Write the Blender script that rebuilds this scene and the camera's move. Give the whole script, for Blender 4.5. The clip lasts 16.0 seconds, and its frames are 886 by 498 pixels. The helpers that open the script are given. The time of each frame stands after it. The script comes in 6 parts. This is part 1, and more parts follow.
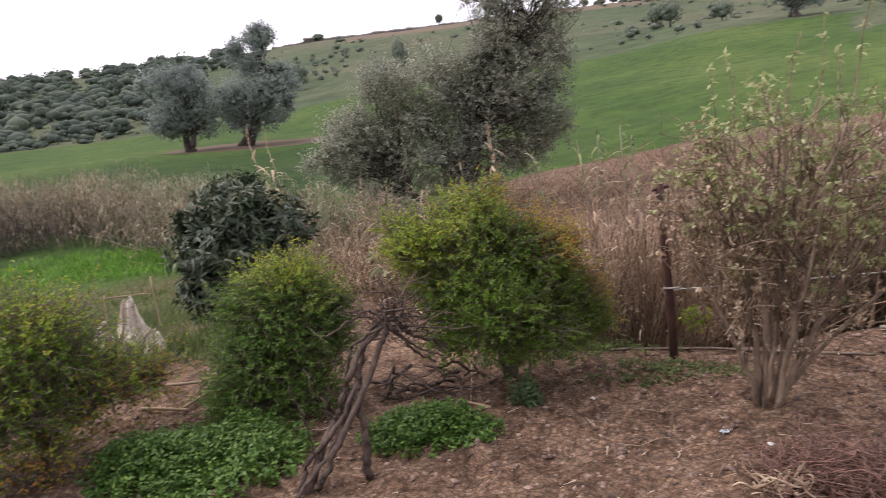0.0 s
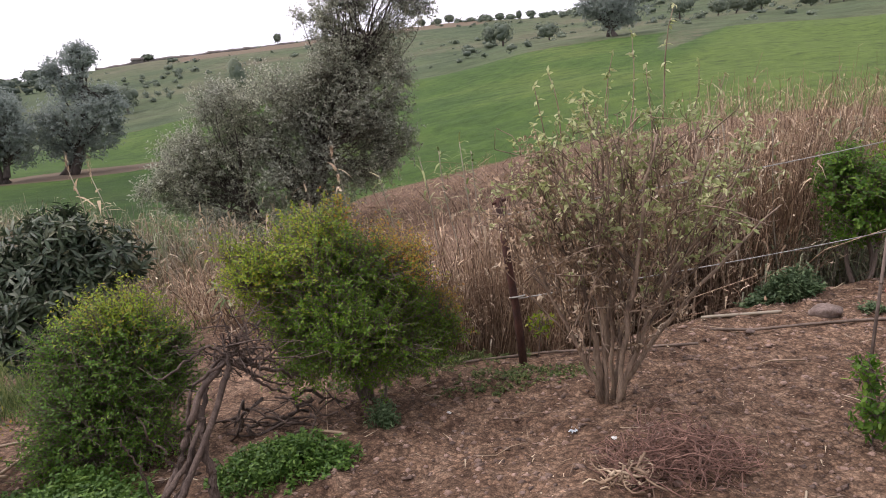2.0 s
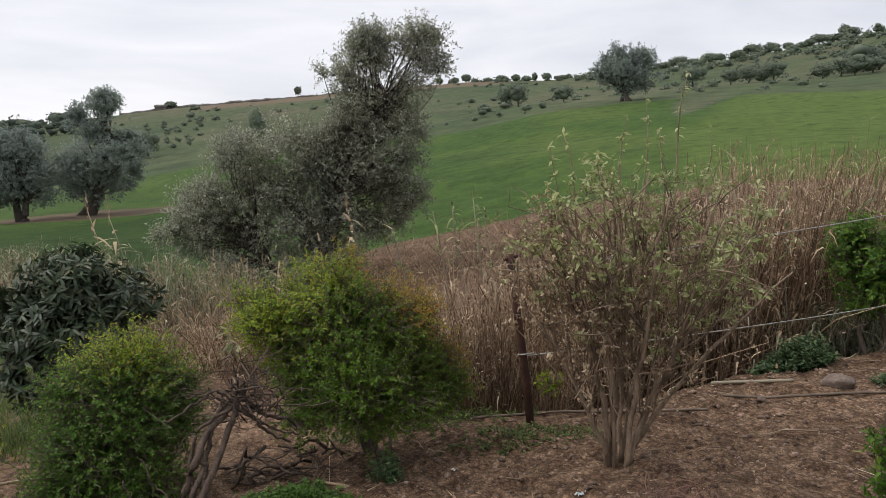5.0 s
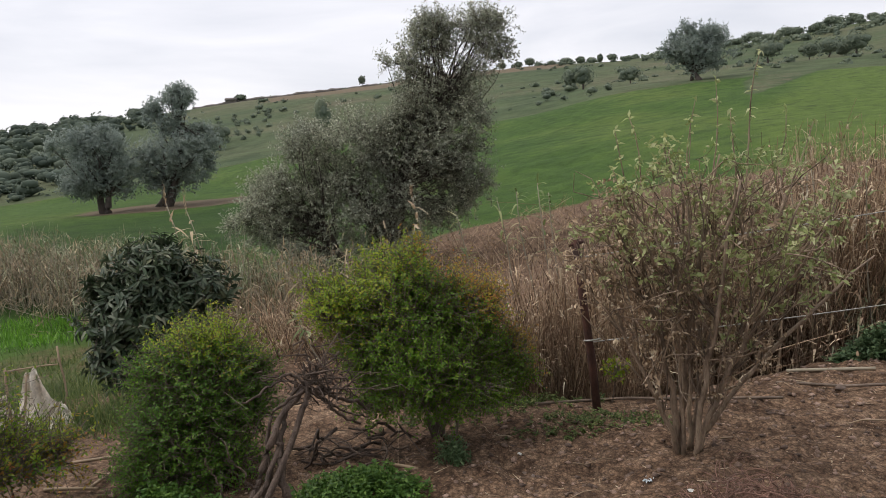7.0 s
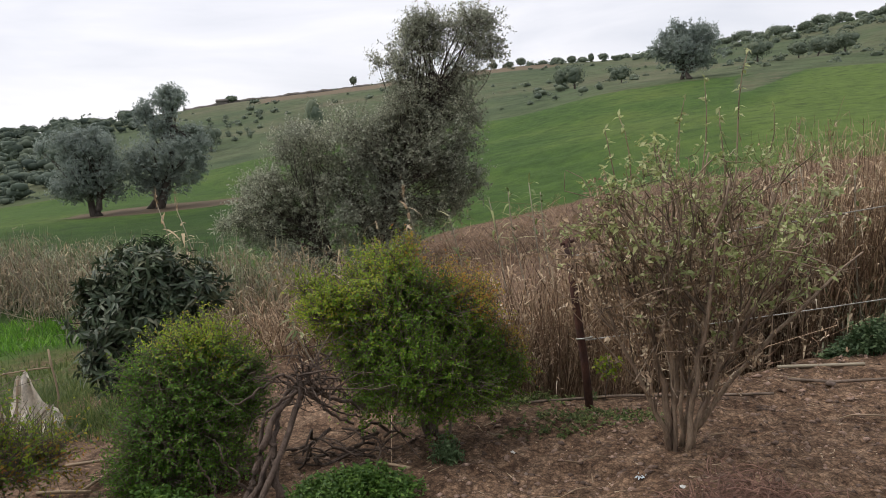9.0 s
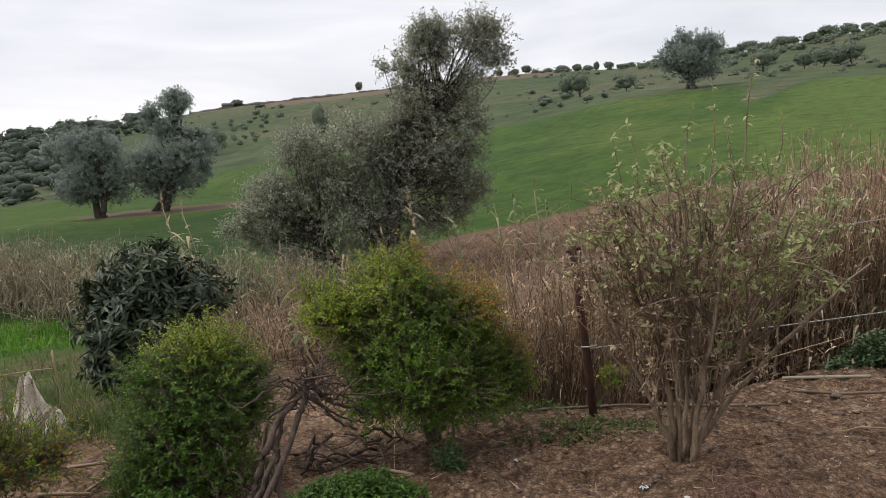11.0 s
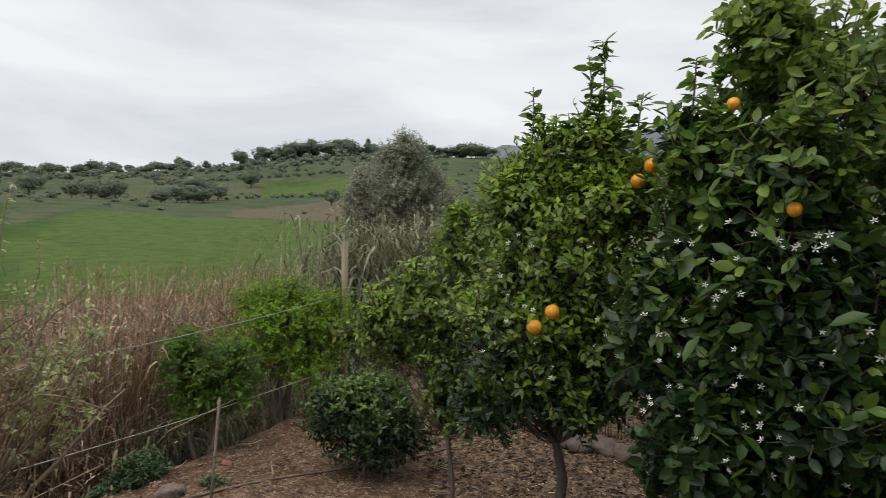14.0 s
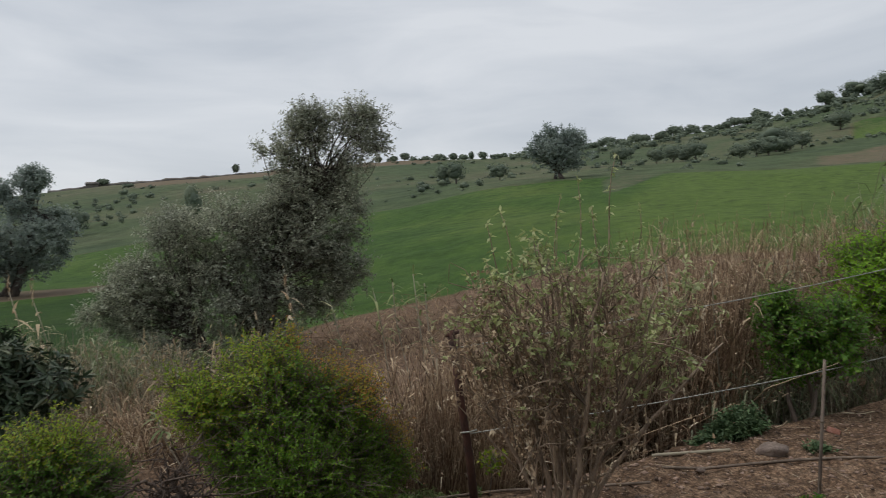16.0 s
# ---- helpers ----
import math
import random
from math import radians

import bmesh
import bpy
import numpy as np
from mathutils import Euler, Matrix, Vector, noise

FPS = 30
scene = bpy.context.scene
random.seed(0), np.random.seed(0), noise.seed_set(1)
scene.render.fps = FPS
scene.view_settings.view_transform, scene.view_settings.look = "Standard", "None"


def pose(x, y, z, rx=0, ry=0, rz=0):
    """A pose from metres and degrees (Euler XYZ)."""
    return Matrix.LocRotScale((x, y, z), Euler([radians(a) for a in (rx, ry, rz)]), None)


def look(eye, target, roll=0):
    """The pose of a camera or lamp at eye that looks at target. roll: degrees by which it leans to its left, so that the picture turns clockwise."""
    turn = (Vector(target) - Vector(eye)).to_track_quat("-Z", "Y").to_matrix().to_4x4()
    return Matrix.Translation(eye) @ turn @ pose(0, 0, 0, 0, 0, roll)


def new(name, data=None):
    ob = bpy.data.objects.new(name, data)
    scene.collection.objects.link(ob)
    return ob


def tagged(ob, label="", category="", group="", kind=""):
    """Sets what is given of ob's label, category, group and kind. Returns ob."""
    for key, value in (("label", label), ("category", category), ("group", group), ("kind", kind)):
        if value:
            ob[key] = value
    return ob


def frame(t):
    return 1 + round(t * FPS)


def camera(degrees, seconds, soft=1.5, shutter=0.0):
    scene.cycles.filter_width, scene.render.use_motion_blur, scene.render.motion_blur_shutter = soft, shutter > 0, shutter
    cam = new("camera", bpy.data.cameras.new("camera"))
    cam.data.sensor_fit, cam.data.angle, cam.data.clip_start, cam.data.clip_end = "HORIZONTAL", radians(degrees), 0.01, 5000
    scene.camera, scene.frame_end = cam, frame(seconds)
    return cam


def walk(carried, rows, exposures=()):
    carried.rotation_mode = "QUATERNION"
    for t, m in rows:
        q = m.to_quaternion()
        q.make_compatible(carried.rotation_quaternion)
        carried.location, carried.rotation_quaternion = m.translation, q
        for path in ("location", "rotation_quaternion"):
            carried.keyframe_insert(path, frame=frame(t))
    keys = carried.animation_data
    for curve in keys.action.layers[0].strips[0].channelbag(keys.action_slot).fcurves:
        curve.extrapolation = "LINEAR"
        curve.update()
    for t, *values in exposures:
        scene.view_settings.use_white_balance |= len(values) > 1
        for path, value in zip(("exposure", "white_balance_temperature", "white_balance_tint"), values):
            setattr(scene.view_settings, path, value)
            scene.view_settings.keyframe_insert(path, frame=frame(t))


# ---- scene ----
cam = camera(65.1, 16.0, soft=0.6, shutter=0.2)
ROWS = [  # seconds, place, yaw, pitch, lean
    (0.0, -0.033, 0.039, 1.973, 0.00, -14.00, -3.00),
    (0.5, 0.009, 0.063, 1.980, -10.28, -12.56, -1.12),
    (1.0, 0.012, 0.097, 1.963, -15.21, -12.30, -1.61),
    (1.5, 0.023, 0.088, 1.965, -13.93, -13.42, -3.89),
    (2.0, 0.022, 0.079, 1.977, -12.37, -13.26, -3.84),
    (2.5, 0.021, 0.070, 1.987, -12.12, -10.77, -2.20),
    (3.0, 0.013, 0.067, 1.973, -12.78, -7.97, -1.56),
    (3.5, 0.010, 0.058, 1.978, -12.00, -8.20, -1.70),
    (3.7, 0.006, 0.061, 1.976, -11.85, -8.23, -1.60),
    (5.8, -0.003, 0.029, 1.986, -11.49, -9.23, -1.91),
    (6.0, -0.026, 0.010, 1.989, -8.09, -9.33, -2.92),
    (6.5, -0.017, 0.024, 1.986, -5.37, -9.78, -3.20),
    (7.0, -0.005, 0.019, 1.985, -6.37, -9.63, -3.08),
    (7.5, -0.014, 0.020, 1.986, -5.95, -9.68, -3.24),
    (8.0, -0.014, 0.021, 1.987, -7.36, -10.33, -3.52),
    (8.5, -0.009, 0.018, 1.985, -7.26, -10.31, -3.53),
    (9.0, -0.001, 0.007, 1.984, -6.97, -9.65, -3.42),
    (9.5, -0.001, 0.012, 1.991, -7.03, -8.86, -3.14),
    (9.7, -0.012, 0.008, 1.987, -7.25, -8.81, -3.37),
    (11.8, -0.015, 0.021, 1.979, -6.65, -9.29, -2.25),
    (12.0, 0.028, 0.010, 1.970, -13.59, -8.64, 0.54),
    (12.5, 0.064, 0.047, 1.970, -28.69, -6.62, 0.97),
    (13.0, 0.048, 0.073, 1.965, -37.49, -5.15, 2.89),
    (13.5, 0.088, 0.044, 1.963, -46.11, -3.21, 5.70),
    (14.0, 0.006, -0.035, 2.000, -62.44, 0.92, 1.92),
    (14.2, -0.006, -0.028, 1.998, -63.78, 0.80, 2.18),
    (14.5, -0.023, -0.018, 1.995, -61.31, 0.67, 2.66),
    (15.0, -0.101, 0.001, 1.983, -55.65, 0.46, 3.99),
    (15.5, -0.034, 0.111, 1.989, -29.82, -2.25, -2.31),
    (16.0, -0.005, 0.034, 1.988, -16.95, -2.65, -1.88),
]
walk(cam, [(t, Matrix.Translation((x, y, z)) @ pose(0, 0, 0, 90 + p, 0, w) @ pose(0, 0, 0, 0, 0, lean))
           for t, x, y, z, w, p, lean in ROWS],
     exposures=[(0.0, 0.86, 6500, 26), (1.0, 0.78, 6650, 26), (1.6, 0.87, 6600, 26), (2.55, 0.84, 6400, 24), (3.1, 0.32, 6500, 11), (6.0, 0.36, 6600, 14), (9.7, 0.42, 6600, 14),
                (12.0, 0.30, 6700, 12), (14.0, 0.25, 6700, 10), (15.2, 0.10, 6600, 9), (16.0, -0.10, 6400, 9)])

# ---- sky and light: high overcast, a soft sun behind cloud ----
SUN_AZ, SUN_EL = -66.0, 58.0
world = bpy.data.worlds.new("overcast")
scene.world = world
world.use_nodes = True
wn, wl = world.node_tree.nodes, world.node_tree.links
wn.clear()
w_out = wn.new("ShaderNodeOutputWorld")
w_bg = wn.new("ShaderNodeBackground")
w_sky = wn.new("ShaderNodeTexSky")
w_sky.sky_type, w_sky.sun_disc = "NISHITA", False
w_sky.sun_elevation, w_sky.sun_rotation = radians(SUN_EL), radians(SUN_AZ)
w_dim = wn.new("ShaderNodeVectorMath")
w_dim.operation = "SCALE"
w_dim.inputs["Scale"].default_value = 0.10
w_co = wn.new("ShaderNodeTexCoord")
w_map = wn.new("ShaderNodeMapping")
w_map.inputs["Scale"].default_value = (1.0, 1.0, 4.5)
w_noise = wn.new("ShaderNodeTexNoise")
w_noise.inputs["Scale"].default_value, w_noise.inputs["Detail"].default_value = 2.6, 7.0
w_noise.inputs["Distortion"].default_value = 0.4
w_ramp = wn.new("ShaderNodeValToRGB")
w_ramp.color_ramp.elements[0].position, w_ramp.color_ramp.elements[0].color = 0.30, (0.57, 0.605, 0.66, 1)
w_ramp.color_ramp.elements[1].position, w_ramp.color_ramp.elements[1].color = 0.62, (0.775, 0.792, 0.825, 1)
w_mix = wn.new("ShaderNodeMix")
w_mix.data_type = "RGBA"
w_mix.inputs[0].default_value = 0.92
wl.new(w_co.outputs["Generated"], w_map.inputs["Vector"])
wl.new(w_map.outputs["Vector"], w_noise.inputs["Vector"])
wl.new(w_noise.outputs["Fac"], w_ramp.inputs["Fac"])
wl.new(w_sky.outputs["Color"], w_dim.inputs[0])
wl.new(w_dim.outputs["Vector"], w_mix.inputs[6])
wl.new(w_ramp.outputs["Color"], w_mix.inputs[7])
wl.new(w_mix.outputs[2], w_bg.inputs["Color"])
wl.new(w_bg.outputs["Background"], w_out.inputs["Surface"])
w_bg.inputs["Strength"].default_value = 1.0
sun = new("sun", bpy.data.lights.new("sun", "SUN"))
sun.data.energy, sun.data.angle, sun.data.color = 1.65, radians(60), (1.0, 0.96, 0.90)
sun.matrix_world = look(
    (40 * math.sin(radians(SUN_AZ)), 40 * math.cos(radians(SUN_AZ)), 40 * math.tan(radians(SUN_EL))), (0, 0, 0))

# ---- materials ----
def nodes_of(name):
    m = bpy.data.materials.new(name)
    m.use_nodes = True
    nt = m.node_tree
    return m, nt.nodes, nt.links, nt.nodes["Principled BSDF"]


def ramp_of(nodes, stops):
    r = nodes.new("ShaderNodeValToRGB")
    e = r.color_ramp.elements
    while len(e) < len(stops):
        e.new(0.5)
    for el, (p, c) in zip(e, stops):
        el.position, el.color = p, (*c, 1)
    return r


def noise_of(nodes, links, scale, detail=4.0, rough=0.55, coord="Object"):
    co = nodes.new("ShaderNodeTexCoord")
    n = nodes.new("ShaderNodeTexNoise")
    n.inputs["Scale"].default_value, n.inputs["Detail"].default_value = scale, detail
    n.inputs["Roughness"].default_value = rough
    links.new(co.outputs[coord], n.inputs["Vector"])
    return n


def mix_of(nodes, links, fac, a, b, blend="MIX"):
    m = nodes.new("ShaderNodeMix")
    m.data_type, m.blend_type = "RGBA", blend
    for sock, v in ((m.inputs[0], fac), (m.inputs[6], a), (m.inputs[7], b)):
        if isinstance(v, (int, float)):
            sock.default_value = v
        elif isinstance(v, tuple):
            sock.default_value = (*v, 1)
        else:
            links.new(v, sock)
    return m.outputs[2]


def bump_of(nodes, links, height, bsdf, strength=0.4, dist=0.02):
    b = nodes.new("ShaderNodeBump")
    b.inputs["Strength"].default_value, b.inputs["Distance"].default_value = strength, dist
    links.new(height, b.inputs["Height"])
    links.new(b.outputs["Normal"], bsdf.inputs["Normal"])


def leaf_material(name, stops, rough=0.5, glow=0.3, patch=2.5, spec=0.35):
    """Leaves: each one its own tone, drifting tone over the crown, light shining through."""
    m, n, l, b = nodes_of(name)
    geo = n.new("ShaderNodeNewGeometry")
    tone = ramp_of(n, stops)
    l.new(geo.outputs["Random Per Island"], tone.inputs["Fac"])
    big = noise_of(n, l, patch, 3.0)
    shade = ramp_of(n, [(0.3, (0.72, 0.74, 0.72)), (0.7, (1.22, 1.2, 1.1))])
    l.new(big.outputs["Fac"], shade.inputs["Fac"])
    col = mix_of(n, l, 1.0, tone.outputs["Color"], shade.outputs["Color"], "MULTIPLY")
    l.new(col, b.inputs["Base Color"])
    b.inputs["Roughness"].default_value = rough
    b.inputs["Specular IOR Level"].default_value = spec
    tr = n.new("ShaderNodeBsdfTranslucent")
    l.new(col, tr.inputs["Color"])
    mx = n.new("ShaderNodeMixShader")
    mx.inputs[0].default_value = glow
    l.new(b.outputs["BSDF"], mx.inputs[1])
    l.new(tr.outputs["BSDF"], mx.inputs[2])
    l.new(mx.outputs["Shader"], n["Material Output"].inputs["Surface"])
    return m


def rough_material(name, c1, c2, scale=8.0, rough=0.85, bump=0.5, dist=0.01, stretch=(1, 1, 1), island=0.0, metal=0.0):
    m, n, l, b = nodes_of(name)
    co = n.new("ShaderNodeTexCoord")
    mp = n.new("ShaderNodeMapping")
    mp.inputs["Scale"].default_value = stretch
    l.new(co.outputs["Object"], mp.inputs["Vector"])
    t1, t2 = n.new("ShaderNodeTexNoise"), n.new("ShaderNodeTexNoise")
    for t, s in ((t1, scale), (t2, scale * 7)):
        t.inputs["Scale"].default_value, t.inputs["Detail"].default_value = s, 5.0
        l.new(mp.outputs["Vector"], t.inputs["Vector"])
    r = ramp_of(n, [(0.3, c1), (0.7, c2)])
    l.new(t1.outputs["Fac"], r.inputs["Fac"])
    fine = ramp_of(n, [(0.3, (0.75, 0.75, 0.75)), (0.7, (1.2, 1.2, 1.2))])
    l.new(t2.outputs["Fac"], fine.inputs["Fac"])
    col = mix_of(n, l, 1.0, r.outputs["Color"], fine.outputs["Color"], "MULTIPLY")
    if island:
        geo = n.new("ShaderNodeNewGeometry")
        v = ramp_of(n, [(0.0, (1 - island,) * 3), (1.0, (1 + island,) * 3)])
        l.new(geo.outputs["Random Per Island"], v.inputs["Fac"])
        col = mix_of(n, l, 1.0, col, v.outputs["Color"], "MULTIPLY")
    l.new(col, b.inputs["Base Color"])
    b.inputs["Roughness"].default_value, b.inputs["Metallic"].default_value = rough, metal
    bump_of(n, l, t2.outputs["Fac"], b, bump, dist)
    return m


def tone_material(name, stops, rough=0.8, glow=0.0):
    return leaf_material(name, stops, rough, glow, 1.2, 0.2)


POM_LEAF = leaf_material("pomegranate_leaf", [(0.0, (0.090, 0.195, 0.023)), (0.6, (0.148, 0.282, 0.030)), (0.9, (0.225, 0.350, 0.042)), (1.0, (0.30, 0.41, 0.06))], 0.5, 0.54)
POM_NEW = leaf_material("pomegranate_new_leaf", [(0.0, (0.15, 0.27, 0.025)), (0.5, (0.27, 0.38, 0.035)), (0.85, (0.38, 0.42, 0.05)), (1.0, (0.42, 0.30, 0.06))], 0.5, 0.5)
POM_RED = leaf_material("pomegranate_russet_leaf", [(0.0, (0.24, 0.29, 0.035)), (0.4, (0.38, 0.32, 0.05)), (0.8, (0.52, 0.29, 0.08)), (1.0, (0.55, 0.22, 0.08))], 0.5, 0.55)
POM_DARK = leaf_material("pomegranate_dark_leaf", [(0.0, (0.068, 0.165, 0.024)), (0.6, (0.115, 0.240, 0.032)), (1.0, (0.20, 0.33, 0.045))], 0.5, 0.5)
LOQUAT_LEAF = leaf_material("loquat_leaf", [(0.0, (0.034, 0.058, 0.034)), (0.6, (0.068, 0.098, 0.055)), (0.9, (0.12, 0.145, 0.095)), (1.0, (0.20, 0.21, 0.14))], 0.42, 0.15)
CITRUS_LEAF = leaf_material("citrus_leaf", [(0.0, (0.050, 0.108, 0.026)), (0.5, (0.100, 0.185, 0.038)), (0.85, (0.160, 0.260, 0.050)), (1.0, (0.25, 0.36, 0.075))], 0.36, 0.42, 2.0, 0.45)
# sunlight put into the colour of the upper citrus leaves
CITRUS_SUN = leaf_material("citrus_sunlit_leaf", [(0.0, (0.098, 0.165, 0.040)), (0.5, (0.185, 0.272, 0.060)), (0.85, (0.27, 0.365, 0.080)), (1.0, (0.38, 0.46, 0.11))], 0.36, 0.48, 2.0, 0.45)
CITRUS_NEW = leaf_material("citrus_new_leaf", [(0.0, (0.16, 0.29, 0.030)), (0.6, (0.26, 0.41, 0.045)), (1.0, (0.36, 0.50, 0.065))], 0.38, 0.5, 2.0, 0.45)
# shade put into the low citrus leaves' colour; the citrus bush's own dark green
CITRUS_DARK_OR_SHADED = leaf_material("citrus_dark_or_shaded_leaf", [(0.0, (0.010, 0.029, 0.010)), (0.7, (0.022, 0.052, 0.014)), (1.0, (0.060, 0.110, 0.024))], 0.42, 0.2, 2.0, 0.35)
LIME_LEAF = leaf_material("bright_leaf", [(0.0, (0.135, 0.280, 0.020)), (0.6, (0.215, 0.395, 0.030)), (1.0, (0.32, 0.48, 0.05))], 0.5, 0.52)
OLIVE_LEAF = leaf_material("olive_leaf", [(0.0, (0.195, 0.212, 0.160)), (0.5, (0.315, 0.335, 0.262)), (0.85, (0.44, 0.455, 0.375)), (1.0, (0.62, 0.63, 0.54))], 0.55, 0.52, 0.6)
# bluer than the near olive leaf: distance haze painted into the colour
OLIVE_HAZY = leaf_material("hazy_olive_leaf", [(0.0, (0.240, 0.290, 0.280)), (0.6, (0.310, 0.360, 0.338)), (1.0, (0.38, 0.425, 0.385))], 0.6, 0.55, 0.3)
MAQUIS_LEAF = leaf_material("maquis_leaf", [(0.0, (0.078, 0.104, 0.088)), (0.6, (0.104, 0.132, 0.106)), (1.0, (0.135, 0.162, 0.122))], 0.8, 0.2, 0.12, 0.1)
# haze of the far hill put into the leaf colour as a paler grey-green
HAZY_SCRUB_LEAF = leaf_material("hazy_scrub_leaf", [(0.0, (0.130, 0.163, 0.134)), (0.6, (0.164, 0.199, 0.154)), (1.0, (0.200, 0.232, 0.170))], 0.8, 0.2, 0.12, 0.1)
SHRUB_LEAF = leaf_material("budding_leaf", [(0.0, (0.22, 0.265, 0.100)), (0.5, (0.36, 0.41, 0.180)), (1.0, (0.60, 0.61, 0.37))], 0.6, 0.4)
DRY_LEAF = tone_material("dry_leaf", [(0.0, (0.18, 0.122, 0.082)), (0.5, (0.37, 0.265, 0.182)), (0.9, (0.60, 0.48, 0.35)), (1.0, (0.72, 0.63, 0.50))], 0.8, 0.3)
OLD_REED_LEAF = tone_material("old_reed_leaf", [(0.0, (0.14, 0.100, 0.064)), (0.5, (0.28, 0.212, 0.142)), (1.0, (0.46, 0.38, 0.27))], 0.8, 0.25)
CANE = tone_material("dry_cane", [(0.0, (0.085, 0.052, 0.037)), (0.5, (0.29, 0.190, 0.132)), (1.0, (0.60, 0.455, 0.33))], 0.7)
TWIG_RED = rough_material("reddish_twig", (0.10, 0.052, 0.038), (0.27, 0.155, 0.115), 20, 0.85, 0.4, 0.003, (1, 1, 1), 0.35)
CANE_GREY = tone_material("grey_cane", [(0.0, (0.144, 0.120, 0.102)), (0.5, (0.288, 0.252, 0.204)), (1.0, (0.504, 0.456, 0.360))], 0.7)
CANE_GREEN = leaf_material("green_cane_leaf", [(0.0, (0.10, 0.125, 0.065)), (0.5, (0.20, 0.225, 0.125)), (1.0, (0.42, 0.42, 0.29))], 0.6, 0.2)
MINT_LEAF = leaf_material("ground_cover_leaf", [(0.0, (0.050, 0.118, 0.024)), (0.6, (0.092, 0.190, 0.034)), (1.0, (0.165, 0.275, 0.055))], 0.5, 0.35)
NETTLE_LEAF = leaf_material("grey_green_leaf", [(0.0, (0.055, 0.100, 0.045)), (0.6, (0.10, 0.165, 0.075)), (1.0, (0.17, 0.24, 0.12))], 0.6, 0.3)
REED_LEAF = leaf_material("young_reed_leaf", [(0.0, (0.085, 0.125, 0.045)), (0.5, (0.165, 0.215, 0.080)), (0.85, (0.28, 0.31, 0.14)), (1.0, (0.46, 0.42, 0.27))], 0.6, 0.35)
GRASS_BLADE = leaf_material("grass_blade", [(0.0, (0.065, 0.17, 0.018)), (0.6, (0.115, 0.28, 0.026)), (1.0, (0.19, 0.38, 0.045))], 0.5, 0.35)
WEED_BLADE = leaf_material("weed_blade", [(0.0, (0.05, 0.09, 0.025)), (0.6, (0.10, 0.15, 0.04)), (1.0, (0.22, 0.24, 0.09))], 0.6, 0.3)
BARK = rough_material("grey_brown_bark", (0.10, 0.075, 0.06), (0.24, 0.19, 0.15), 12, 0.9, 0.8, 0.01, (1, 1, 0.25))
BARK_DARK = rough_material("dark_bark", (0.04, 0.032, 0.027), (0.11, 0.09, 0.075), 12, 0.9, 0.8, 0.01, (1, 1, 0.25))
BARK_PALE = rough_material("pale_bark", (0.22, 0.19, 0.16), (0.42, 0.37, 0.31), 14, 0.85, 0.6, 0.006, (1, 1, 0.3))
SHRUB_BARK = rough_material("tan_bark", (0.105, 0.073, 0.050), (0.37, 0.275, 0.192), 18, 0.85, 0.8, 0.006, (1, 1, 0.3), 0.35)
DEAD_WOOD = rough_material("dead_vine_wood", (0.042, 0.029, 0.022), (0.150, 0.108, 0.082), 22, 0.9, 1.0, 0.012, (1, 1, 0.3), 0.35)
RUST = rough_material("rusty_iron", (0.040, 0.019, 0.015), (0.105, 0.045, 0.030), 14, 0.85, 0.6, 0.004, (1, 1, 0.5), 0.0, 0.2)
POST_WOOD = rough_material("weathered_post", (0.17, 0.13, 0.098), (0.36, 0.285, 0.21), 10, 0.85, 0.8, 0.008, (1, 1, 0.12))
WIRE = rough_material("galvanised_wire", (0.30, 0.30, 0.27), (0.48, 0.47, 0.42), 30, 0.5, 0.2, 0.001, (1, 1, 1), 0.0, 0.4)
HOSE = rough_material("dusty_brown_pipe", (0.10, 0.075, 0.055), (0.24, 0.18, 0.135), 9, 0.8, 0.3, 0.002)
STONE = rough_material("field_stone", (0.13, 0.095, 0.078), (0.27, 0.21, 0.172), 7, 0.9, 0.8, 0.015)
# field stone darkened: citrus shade painted into the edging stones
SHADE_STONE = rough_material("shaded_stone", (0.050, 0.038, 0.031), (0.120, 0.094, 0.076), 7, 0.9, 0.8, 0.015)
BRICK = rough_material("red_brick", (0.30, 0.125, 0.085), (0.46, 0.25, 0.19), 20, 0.9, 0.6, 0.004)
SHEET = rough_material("dirty_white_sheet", (0.50, 0.44, 0.355), (0.74, 0.68, 0.58), 6, 0.7, 0.4, 0.01)
CITRUS_SKIN = rough_material("orange_peel", (0.62, 0.24, 0.012), (0.78, 0.36, 0.025), 5, 0.42, 0.25, 0.0015)
PETAL = rough_material("white_petal", (0.60, 0.60, 0.56), (0.74, 0.74, 0.71), 9, 0.6, 0.1, 0.001)
PLASTIC = rough_material("pale_plastic_scrap", (0.45, 0.52, 0.55), (0.62, 0.68, 0.70), 9, 0.4, 0.2, 0.002)
CLOD = rough_material("soil_clod", (0.13, 0.086, 0.063), (0.30, 0.21, 0.16), 14, 0.95, 0.8, 0.01, (1, 1, 1), 0.62)
# litter brown with the shade under the trees put into it
SHADED_LITTER = tone_material("shaded_litter", [(0.0, (0.032, 0.022, 0.017)), (0.6, (0.070, 0.048, 0.036)), (1.0, (0.15, 0.11, 0.08))], 0.85)
STRAW = tone_material("straw", [(0.0, (0.16, 0.11, 0.08)), (0.5, (0.30, 0.22, 0.155)), (1.0, (0.52, 0.43, 0.32))], 0.8)
HOUSE_WALL = rough_material("stone_house_wall", (0.10, 0.09, 0.08), (0.2, 0.18, 0.16), 3, 0.9, 0.3, 0.02)
# the blue-grey is air haze painted as base colour
MOUNTAIN = rough_material("hazy_mountain", (0.105, 0.128, 0.15), (0.15, 0.175, 0.20), 0.01, 0.95, 0.2, 0.1)


